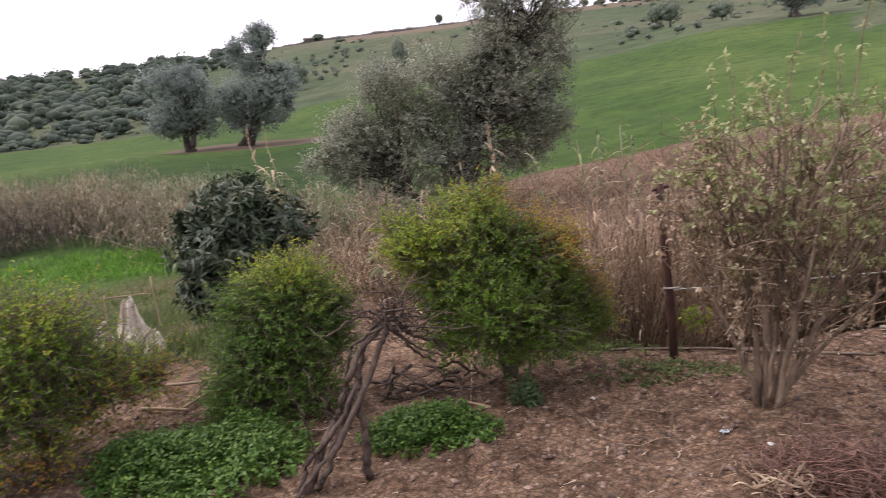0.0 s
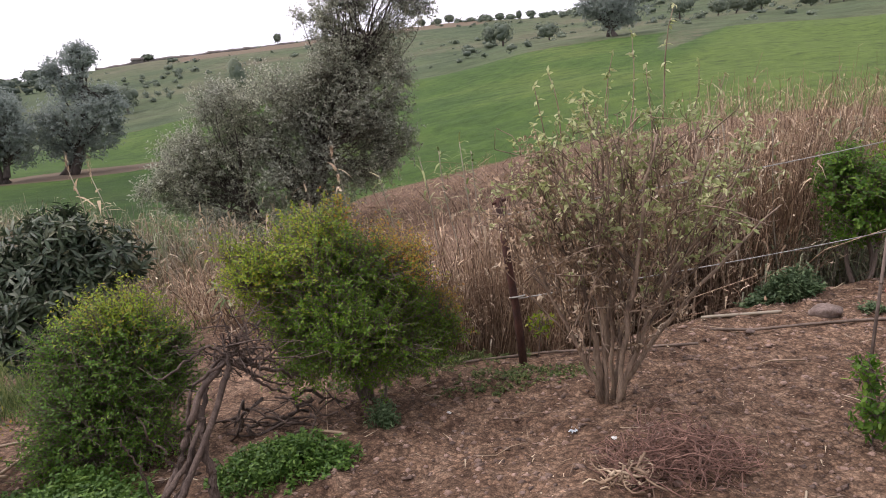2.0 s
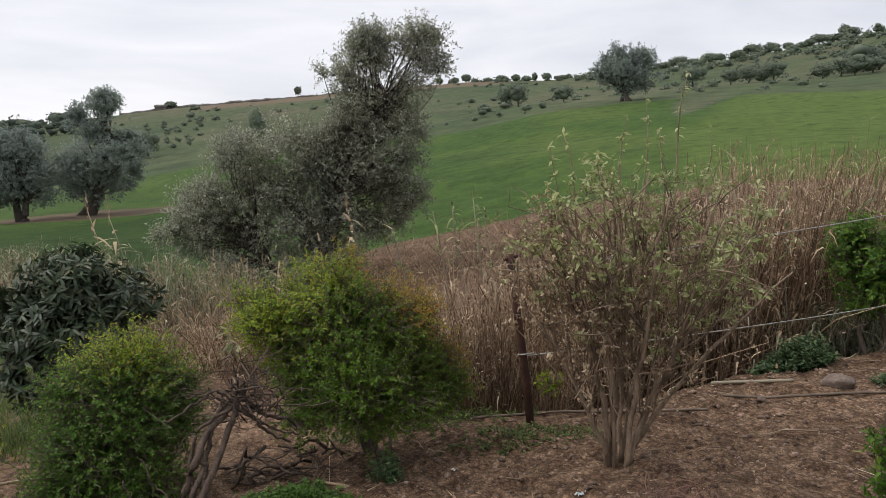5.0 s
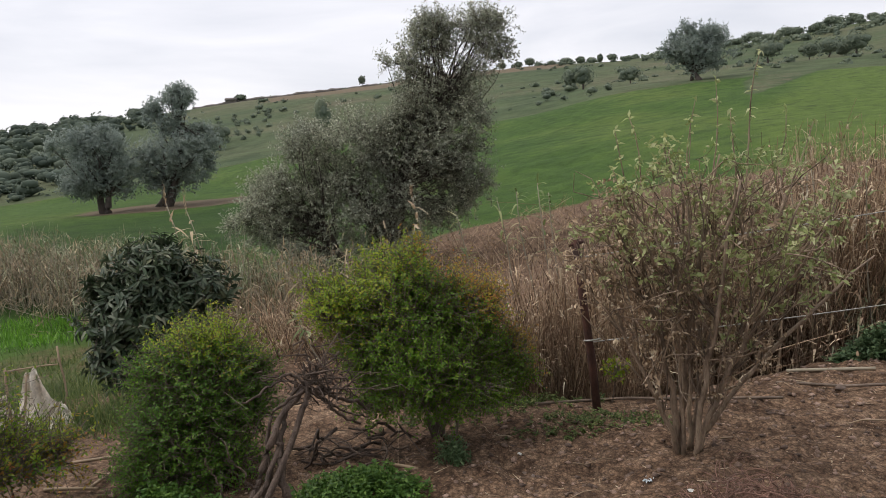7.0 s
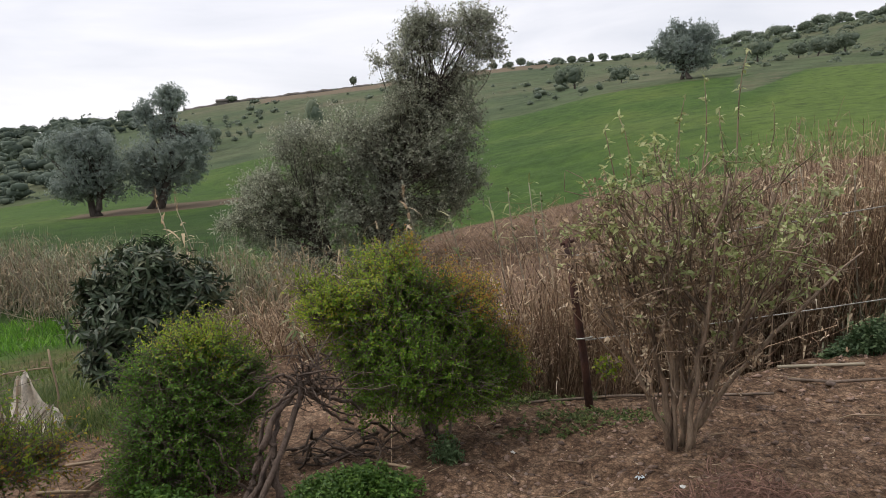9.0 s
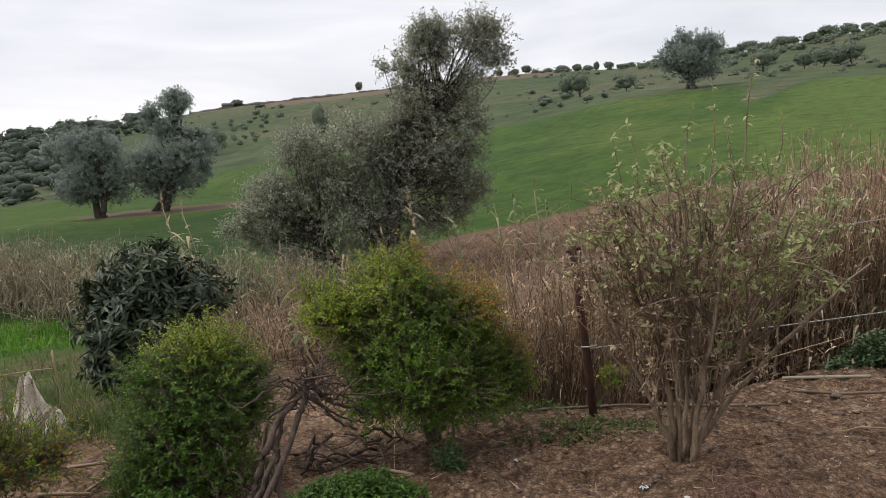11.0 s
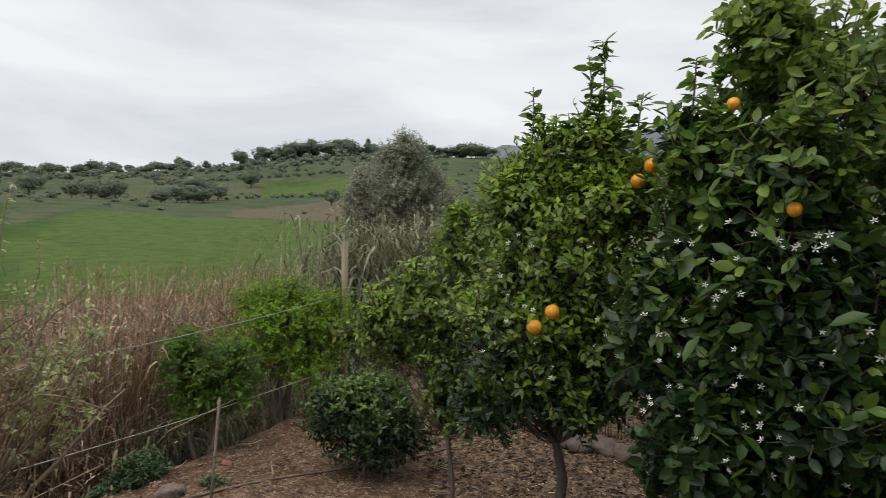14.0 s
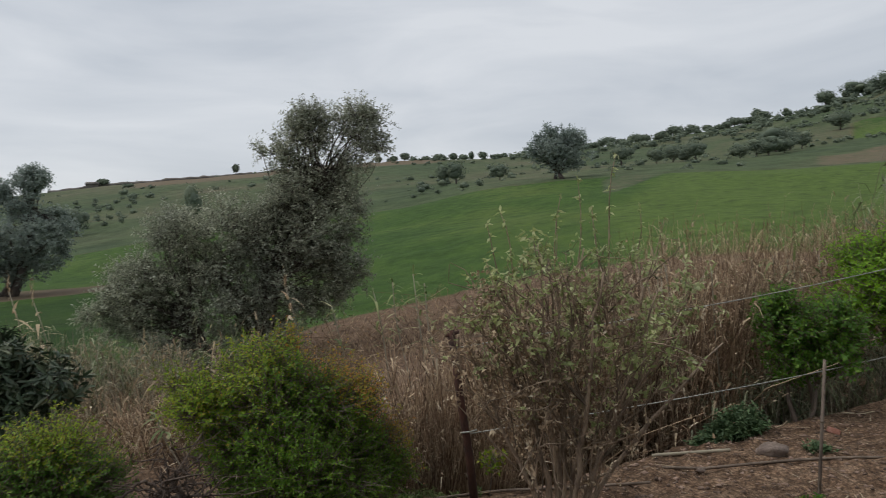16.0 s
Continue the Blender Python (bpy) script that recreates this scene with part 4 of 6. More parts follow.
# shade painted low and sunlight high, by leaf colours set by height
woody("citrus_tree", (2.98, 0.60, gz(2.98, 0.60)), "tall citrus tree full of glossy leaves, fruit and white blossom", "tree",
      [(3.3, -0.05, 1.50, 0.66, 0.72, 0.8, 2.0), (3.45, -0.25, 2.40, 0.72, 0.72, 0.8, 2.2), (3.5, -0.35, 3.25, 0.60, 0.6, 0.6, 0.55), mass(83.8, 6.0, 3.0, 5.0, 3.0, 0.7), mass(81.4, -5.0, 3.0, 5.0, 2.9, 0.7),
       mass(87.5, 16.0, 2.4, 3.6, 3.1, 0.4), mass(84.0, -14.0, 3.6, 4.5, 2.7, 0.7), mass(88.5, -4.5, 3.6, 4.5, 2.75, 0.8), mass(90.0, 6.0, 4.0, 5.0, 2.8, 0.8), mass(93.0, -10.0, 4.0, 6.0, 2.7, 0.8), (3.3, -1.3, 2.0, 0.9, 0.9, 1.3, 1.6), (3.1, -0.35, 0.95, 0.5, 0.55, 0.5, 1.0)],
      350, 14, 7, 0.074, 0.038, CITRUS_DARK_OR_SHADED, BARK_DARK, 30, trunk_wood=BARK_PALE, stems=1, stem_r=0.030, twig_len=0.14, fine=True, new_leaf=CITRUS_LEAF, new_from=0.10, new_above=2.05, rim_leaf=CITRUS_SUN, rim_side=(0, 0, 1), rim_from=0.42, fork_at=0.35, clump_size=0.27, forks=[(3.25, 0.1, 1.5)])

# ---- giant reed hedge ----
def reed_bed(name, label, n, line, spread, height, cane, leafm, seed, leaves=6, lean=0.17, thick=0.006, leaf_len=0.17, leaf_w=0.014, low=0.15):
    """Dead canes standing and leaning along a line, with their withered leaves."""
    rng = np.random.default_rng(seed)
    line = np.array(line, float)
    seg = np.linalg.norm(np.diff(line, axis=0), axis=1)
    u = rng.random(n) * seg.sum()
    cum = np.concatenate([[0], np.cumsum(seg)])
    x, y = np.interp(u, cum, line[:, 0]), np.interp(u, cum, line[:, 1])
    x, y = x + rng.normal(size=n) * spread, y + np.abs(rng.normal(size=n)) * spread * 1.4
    hmax = np.interp(u, cum, height) if isinstance(height, list) else height
    h = hmax * (0.40 + 0.65 * np.sqrt(rng.random(n))) * (0.72 + 0.34 * value_noise(x * 0.9, y * 0.9, seed) + 0.26 * value_noise(x * 3.1, y * 3.1, seed + 1))
    z = ground_z(x, y)
    a = np.stack([x, y, z - 0.05], 1)
    off = rng.normal(size=(n, 2)) * lean * h[:, None]
    fallen = rng.random(n) < (0.05 if n > 500 else 0)
    off[fallen] *= 3.5
    h = np.where(fallen, h * 0.6, h)
    b = a + np.stack([off[:, 0], off[:, 1], h], 1)
    c = bent(rng, a, b, 4, 0.03)
    root = thing(name, (0, 0, 0), label, "reeds", kind="stuff")
    g = Geo()
    tubes(g, c, np.linspace(1.1, 0.4, 4)[None] * thick * rng.uniform(0.5, 1.25, (n, 1)), 3, False)
    part("canes", g, cane, root)
    k = np.repeat(np.arange(n), leaves)
    t = (low + (1 - low) * rng.random(len(k)) ** 0.8)[:, None]
    p = a[k] + (b - a)[k] * t
    d = rng.normal(size=(len(k), 3)) * np.array([1, 1, 0.5]) + np.array([0, 0, 0.4])
    g = strip_set(Geo(), p, d, leaf_len * rng.uniform(0.3, 1.3, len(k)), leaf_w * rng.uniform(0.5, 1.2, len(k)), rng.uniform(0.2, 1.4, len(k)), 2)
    part("withered_leaves", g, leafm, root)
    return root


reed_bed("reed_hedge", "dense hedge of dry brown giant reed canes along the ditch", 3000,
         [(1.25, 5.3), (2.0, 5.35), (3.0, 5.45), (4.2, 5.75), (6.0, 6.5)], 0.36, [0.85, 1.35, 1.62, 1.78, 1.75], CANE, DRY_LEAF, 31, leaves=6, leaf_len=0.13, leaf_w=0.022, lean=0.15, thick=0.0062)
reed_bed("reed_hedge", "thin pinkish dead stalks between the bush and the post", 620,
         [(1.05, 4.95), (1.4, 4.95), (2.0, 5.0)], 0.14, [0.55, 1.0, 1.2], CANE, DRY_LEAF, 38, leaves=3, leaf_len=0.08, leaf_w=0.011, lean=0.16, thick=0.0034)
reed_bed("reed_hedge", "greyish dry giant reed canes with withered leaves behind the bushes", 1500,
         [(5.0, 6.8), (7.5, 7.6), (10.5, 8.2)], 0.5, 2.0, CANE, DRY_LEAF, 32, leaves=8, leaf_len=0.2, leaf_w=0.02)
reed_bed("reed_hedge", "pinkish brown broken reeds around the olive's foot", 1900,
         [(1.6, 5.6), (0.5, 6.8), (-0.9, 8.0)], 0.5, 0.72, CANE, DRY_LEAF, 33, lean=0.45)
reed_bed("reed_hedge", "flattened brown reeds at the foot of the crop field", 1800,
         [(0.6, 13.0), (3.5, 14.5), (7.0, 13.5), (11.0, 11.5)], 1.6, 0.35, CANE, OLD_REED_LEAF, 39, leaves=2, lean=0.9, leaf_len=0.14, leaf_w=0.02, thick=0.007)
reed_bed("reed_hedge", "pale straw-coloured reed thicket along the field edge", 2600,
         [(-0.6, 8.6), (-2.8, 10.4), (-4.6, 13.2), (-8.0, 16.0), (-13, 17.5)], 0.6, 1.30, CANE_GREY, OLD_REED_LEAF, 34, leaves=6, lean=0.22, leaf_len=0.26, leaf_w=0.028)
reed_bed("reed_hedge", "olive-green young reeds rising through the straw thicket", 420,
         [(-1.2, 9.2), (-2.9, 10.6), (-4.8, 13.4), (-8.0, 16.2)], 0.5, 1.45, CANE_GREEN, CANE_GREEN, 40, leaves=7, lean=0.12, leaf_len=0.3, leaf_w=0.026)
reed_bed("reed_hedge", "tall grey-green reeds below the broad olive", 620,
         [(8.6, 6.1), (10.3, 6.0), (12.0, 5.9)], 0.4, 2.75, CANE_GREY, CANE_GREEN, 35, leaves=16, leaf_len=0.42, leaf_w=0.045, thick=0.010, lean=0.11)
reed_bed("reed_hedge", "low grey-green cane regrowth behind the fence", 350,
         [(4.6, 5.6), (6.4, 6.0), (7.6, 5.9)], 0.25, 0.9, CANE_GREY, CANE_GREEN, 36, leaf_len=0.3, leaf_w=0.022)
reed_bed("dead_thicket", "dark leafless thicket beyond the bright grass", 700,
         [(-8.4, 14.8), (-9.6, 14.4), (-12.0, 14.0)], 0.5, 1.1, BARK_DARK, OLD_REED_LEAF, 37, leaves=3, lean=0.4)


def reed_plume(az, el, r, seed, green=False):
    """One tall cane standing over the hedge, with a spent plume or a few leaves."""
    rng = np.random.default_rng(seed)
    x, y, z = polar(az, r)
    top = seen(az, el, r)[2] - z
    root = thing("reed", (x, y, z), "single tall reed with green drooping leaves" if green else "single tall dry reed with a pale spent plume", "reed", "tall reeds")
    c = bent(rng, np.array([[0.25, 0, 0]]), np.array([[0, 0, top]]), 8, 0.02)
    part("cane", tubes(Geo(), c, np.linspace(0.010, 0.005, 8)[None], 5), CANE_GREY, root)
    n = 16 if green else 8
    t = rng.uniform(0.62, 1.0, n)[:, None]
    p = c[0, 0] * (1 - t) + c[0, -1] * t
    reach = r / 8.0
    g = strip_set(Geo(), p, rng.normal(size=(n, 3)) * [1, 1, 0.3] + [0, 0, 0.6], rng.uniform(0.14, 0.30, n) * reach, rng.uniform(0.022, 0.040, n) * reach, rng.uniform(0.2, 0.9, n))
    part("blade_foliage", g, REED_LEAF if green else DRY_LEAF, root)["kind"] = "stuff"
    if not green:
        m = 40
        p = np.array([0, 0, top]) + rng.normal(size=(m, 3)) * [0.010, 0.010, 0.07] + [0, 0, 0.06]
        part("plume", strip_set(Geo(), p, rng.normal(size=(m, 3)) * [0.25, 0.25, 0.2] + [0, 0, 1], rng.uniform(0.05, 0.12, m), np.full(m, 0.006), np.full(m, 0.2)), DRY_LEAF, root)["kind"] = "stuff"


for az, el, r, sd, gr in ((4.0, -5.3, 9, 1, False), (-15.2, -4.3, 10, 2, False), (-13.8, -5.0, 10, 3, False), (12.6, -5.3, 7.5, 4, True), (14.3, -4.7, 7.2, 5, True), (7.6, -7.0, 8, 6, True),
                          (11.0, -6.0, 7.6, 7, True), (-5.0, -11.3, 7.5, 8, True), (-6.2, -14.2, 6.5, 9, True), (15.2, -5.5, 7, 10, True), (-1.5, -11.2, 8, 11, False)):
    reed_plume(az, el, r, sd, gr)
top_rng = np.random.default_rng(38)
for i in range(26):
    a = top_rng.uniform(33, 54)
    reed_plume(a, -5.0 + 0.09 * (a - 33) + top_rng.normal() * 0.5, top_rng.uniform(7.0, 8.0) + 2.6 * (a > 39), 60 + i, i % 3 > 0)


# ---- budding shrub with many bare stems ----
def budding_shrub(place):
    rng = np.random.default_rng(41)
    root = thing("budding_shrub", place, "multi-stemmed shrub of bare tan stems with pale green budding leaves", "shrub")
    # stout stems: bearing of the spread, reach, height, thickness
    stems_in = ((0.02, 1.02, 1.10, 0.020), (0.35, 0.62, 1.55, 0.014), (2.75, 0.50, 1.45, 0.024), (3.0, 0.72, 1.25, 0.017), (2.3, 0.22, 1.70, 0.022),
                (1.2, 0.30, 1.70, 0.018), (4.9, 0.26, 1.62, 0.020), (5.7, 0.48, 1.50, 0.016), (3.6, 0.34, 1.60, 0.015), (0.9, 0.10, 1.75, 0.016))
    n = len(stems_in)
    ang, sp, hh, rad = np.array(stems_in).T
    foot = np.stack([np.cos(ang) * 0.048, np.sin(ang) * 0.045, np.full(n, -0.06)], 1)
    top = np.stack([np.cos(ang) * sp + 0.14, np.sin(ang) * sp * 0.75, hh], 1)
    rise = np.linspace(0, 1, 14)[None, :, None]
    stems = foot[:, None] + (top - foot)[:, None] * np.concatenate([rise ** 1.25, rise ** 1.25, rise], 2)
    stems += rng.normal(size=(n, 1, 3)) * [0.035, 0.035, 0] * np.sin(np.pi * rise)
    stems[:, 1:-1] += rng.normal(size=(n, 12, 3)) * [0.010, 0.010, 0.0]
    for i in range(n):
        part("stem", tubes(Geo(), stems[i:i + 1], np.linspace(1.1, 0.22, 14)[None] ** 0.8 * rad[i] * 0.92 * rng.uniform(0.93, 1.07, (1, 14)), 8), SHRUB_BARK, root)
    g = Geo()
    # thin upright whips standing inside the crown
    nw = 85
    k, j = rng.integers(0, n, nw), rng.integers(3, 9, nw)
    ws = stems[k, j]
    we = ws + np.stack([rng.normal(size=nw) * 0.18 + 0.20 * np.sign(ws[:, 0] - 0.1), rng.normal(size=nw) * 0.13, rng.uniform(0.45, 1.0, nw)], 1)
    we[:, 2] = np.minimum(we[:, 2], 1.85 - 0.5 * np.abs(we[:, 0] - 0.1) + rng.normal(size=nw) * 0.08)
    whips = bent(rng, ws, we, 8, 0.04)
    tubes(g, whips, np.linspace(0.0062, 0.0028, 8)[None] * rng.uniform(0.7, 1.2, (nw, 1)), 4, False)
    # side branches off stems and whips
    nb = 240
    line = np.concatenate([stems[:, 5:13].reshape(-1, 3), whips[:, 2:].reshape(-1, 3)])
    s = line[rng.integers(0, len(line), nb)]
    out = unit(s * np.array([0.8, 0.8, 0]) + rng.normal(size=(nb, 3)) * 0.45 + np.array([0, 0, 0.75]))
    e = s + out * rng.uniform(0.12, 0.5, nb)[:, None]
    e[:, 2] = np.minimum(e[:, 2], 1.72 - 0.42 * np.abs(e[:, 0] - 0.1) + 0.34 * rng.random(nb) ** 1.5)
    br = bent(rng, s, e, 5, 0.10)
    tubes(g, br, np.linspace(0.0048, 0.0020, 5)[None], 4, False)
    # spurs, most of them in the upper half
    m = 1150
    line = np.concatenate([br[:, 1:].reshape(-1, 3), whips[:, 2:].reshape(-1, 3)])
    s2 = line[rng.integers(0, len(line), m)]
    e2 = s2 + unit(rng.normal(size=(m, 3)) + np.array([0, 0, 0.6])) * rng.uniform(0.02, 0.12, m)[:, None]
    tubes(g, bent(rng, s2, e2, 3, 0.08), np.array([[0.0024, 0.0018, 0.0012]]), 3, False)
    part("twig_mass", g, SHRUB_BARK, root)["kind"] = "stuff"
    # tight tufts of curled small leaves at the spur tips; inside the crown most are withered, at the rim and the sunny side green
    q = np.repeat(np.arange(m), 7)
    p = e2[q] + rng.normal(size=(len(q), 3)) * 0.014
    d = unit(e2 - s2)[q] * 0.4 + rng.normal(size=(len(q), 3)) * 0.55 + [0, 0, -0.15]
    rim = e2[:, 2] / 1.9 + 0.30 * e2[:, 0] + 0.16 * rng.normal(size=m)
    dry = (rim < 0.60)[q]
    size = rng.uniform(0.6, 1.2, m)[q]
    for nm, mk, mat in (("budding_foliage", ~dry, SHRUB_LEAF), ("withered_foliage", dry, DRY_LEAF)):
        c = mk.sum()
        g = leaf_set(Geo(), p[mk], d[mk], rng.normal(size=(c, 3)) * 0.6 + np.array([0, 0, 0.8]), size[mk] * rng.uniform(0.024, 0.052, c) * (0.85 if mat is DRY_LEAF else 1.0), size[mk] * rng.uniform(0.013, 0.025, c) * (0.85 if mat is DRY_LEAF else 1.0), 0.3, 0.4)
        part(nm, g, mat, root)["kind"] = "stuff"
    # long bare shoots standing over the crown, with tufts of open leaves
    for x, h in ((0.36, 2.30), (0.05, 2.08), (0.13, 2.16), (-0.42, 1.92), (0.66, 1.92), (-0.55, 1.72), (0.2, 2.0), (0.95, 1.72), (-0.3, 1.98), (0.5, 1.98)):
        y = rng.normal() * 0.15
        c = bent(rng, np.array([[x * 0.6, y, 1.2]]), np.array([[x, y, h]]), 7, 0.04)
        shoot = part("shoot", tubes(Geo(), c, np.linspace(0.007, 0.002, 7)[None], 5), SHRUB_BARK, root)
        q = 26
        t = rng.choice([0.45, 0.62, 0.76, 0.88, 1.0], q) + rng.normal(size=q) * 0.012
        p = np.stack([np.interp(t, np.linspace(0, 1, 7), c[0, :, i]) for i in range(3)], 1)
        part("shoot_leaf", leaf_set(Geo(), p, rng.normal(size=(q, 3)) + [0, 0, 0.2], rng.normal(size=(q, 3)) * 0.4 + [0, 0, 1], rng.uniform(0.022, 0.046, q), rng.uniform(0.013, 0.024, q), 0.3, 0.4), SHRUB_LEAF, shoot)["kind"] = "stuff"


budding_shrub((1.82, 3.72, gz(1.82, 3.72)))


# ---- fence ----
def fence():
    x, y = 1.51, 4.42
    post = thing("fence_post", (x, y, gz(x, y)), "leaning rusty iron fence post with a notched top", "post")
    part("shaft", tubes(Geo(), np.array([[(0.0, 0, -0.15), (-0.035, 0.02, 0.35), (-0.08, 0.04, 0.75), (-0.125, 0.06, 1.20)]]), np.array([[0.030, 0.029, 0.027, 0.025]]), 8), RUST, post)
    part("cross_pin", tubes(Geo(), np.array([[(-0.17, 0.055, 1.16), (-0.06, 0.06, 1.18)]]), 0.012, 6), RUST, post)
    part("wire_loop", tubes(Geo(), np.array([[(-0.09, 0.02, 0.50), (-0.05, -0.015, 0.51), (0.0, -0.005, 0.51), (0.03, 0.04, 0.50)]]), 0.006, 5), WIRE, post)
    x, y = 7.57, 5.35
    post = thing("fence_post", (x, y, gz(x, y)), "weathered wooden fence post leaning slightly", "post")
    part("shaft", tubes(Geo(), np.array([[(0.06, 0, -0.3), (0.04, 0.01, 0.6), (-0.01, 0, 1.5), (-0.06, 0.0, 2.2 - gz(7.57, 5.35))]]), np.array([[0.046, 0.044, 0.042, 0.039]]), 10), POST_WOOD, post)
    part("wire_loop", tubes(Geo(), np.array([[(-0.08, -0.03, 1.52), (0.0, -0.075, 1.53), (0.07, -0.02, 1.52)]]), 0.006, 5), WIRE, post)
    runs = (((1.48, 4.42, 0.52), (7.55, 5.27, 0.60)), ((1.40, 4.47, 1.10), (7.55, 5.27, 1.52)), ((7.55, 5.27, 1.52), (13.5, 5.2, 2.75)))
    for a, b in runs:
        a, b = np.array(a), np.array(b)
        t = np.linspace(0, 1, 16)[:, None]
        c = a + (b - a) * t
        c[:, 2] -= 0.06 * np.sin(np.pi * t[:, 0])
        tagged(part("fence_wire", tubes(Geo(), c[None], 0.005, 5), WIRE), "slack galvanised fence wire strung between posts", "wire", "fence wires")
    stake = thing("garden_stake", (3.25, 3.24, gz(3.25, 3.24)), "thin weathered cane stake beside a young plant", "stake")
    part("cane", tubes(Geo(), np.array([[(-0.03, 0, -0.1), (0.0, 0, 0.5), (0.035, 0, 1.07)]]), np.array([[0.011, 0.010, 0.009]]), 6), BARK, stake)
    part("node_ring", tubes(Geo(), np.array([[(0.012, 0, 0.70), (0.013, 0, 0.715)]]), 0.0115, 6), BARK, stake)


fence()


# ---- hillside ----
def icosphere_arrays(level):
    bm = bmesh.new()
    bmesh.ops.create_icosphere(bm, subdivisions=level, radius=1)
    v, f = np.array([q.co[:] for q in bm.verts]), np.array([[q.index for q in t.verts] for t in bm.faces])
    bm.free()
    return v, f


ICO_V, ICO_F = icosphere_arrays(1)
ROUND_V, ROUND_F = icosphere_arrays(2)
OCTA_V = np.array([(1, 0, 0), (-1, 0, 0), (0, 1, 0), (0, -1, 0), (0, 0, 1), (0, 0, -1)], float)
OCTA_F = np.array([(0, 2, 4), (2, 1, 4), (1, 3, 4), (3, 0, 4), (2, 0, 5), (1, 2, 5), (3, 1, 5), (0, 3, 5)])


def lumps(geo, p, size, rng, rough=0.25, shape=None):
    """Angular lumps: stones, clods, the dense hearts of far bushes."""
    sv, sf = shape or (ICO_V, ICO_F)
    n, k = len(p), len(sv)
    v = sv[None] * (1 + rng.normal(size=(n, k, 1)) * rough)
    a = rng.uniform(0, 2 * np.pi, n)
    ca, sa = np.cos(a)[:, None], np.sin(a)[:, None]
    v = v * size[:, None]
    v = np.stack([v[..., 0] * ca - v[..., 1] * sa, v[..., 0] * sa + v[..., 1] * ca, v[..., 2]], -1) + p[:, None]
    geo.add(v, None, (np.arange(n)[:, None, None] * k + sf[None]).reshape(-1, 3))


def leafy_lumps(geo, p, size, rng, per=70, card=0.0026):
    """Far bushes: a dense uneven heart under a coat of leaf sprays. p (N, 3) at the ground, size (N, 2): half width, height."""
    n = len(p)
    far = np.hypot(p[:, 0], p[:, 1]) if n > 1 else np.full(n, 1.0)
    w3 = np.stack([size[:, 0], size[:, 0], size[:, 1] * 0.55], 1)
    up = np.stack([far * 0, far * 0, size[:, 1] * 0.45], 1)
    for i in range(4 if n > 1 else 8):
        off = in_crown(rng, n, 2.0) * (0.55 if i else 0.0)
        sc = rng.uniform(0.24, 0.40, (n, 1)) * (1.0 if i else 1.35)
        lumps(geo, p + off * w3 + up, w3 * sc, rng, 0.10, (ROUND_V, ROUND_F) if n == 1 else None)
    k = np.repeat(np.arange(n), per)
    q = unit(rng.normal(size=(n * per, 3)))
    lobe = 0.80 + 0.20 * np.sin(q[:, 0:1] * 5 + p[k, 0:1]) * np.sin(q[:, 1:2] * 4 + 1) * np.sin(q[:, 2:3] * 5 + p[k, 1:2])
    c = p[k] + q * w3[k] * lobe * rng.uniform(0.72, 1.06, (n * per, 1)) + up[k]
    side = rng.normal(size=q.shape)
    d = unit(side - (side * q).sum(1, keepdims=True) * q * 0.8)
    s = card * rng.uniform(0.5, 1.1, (n * per, 1)) * np.maximum(far, 30 if n > 1 else 1)[k][:, None]
    leaf_set(geo, c, d, q + rng.normal(size=q.shape) * 0.35 + [0, 0, 0.3], s * 1.5, s * 1.1, fine=None)


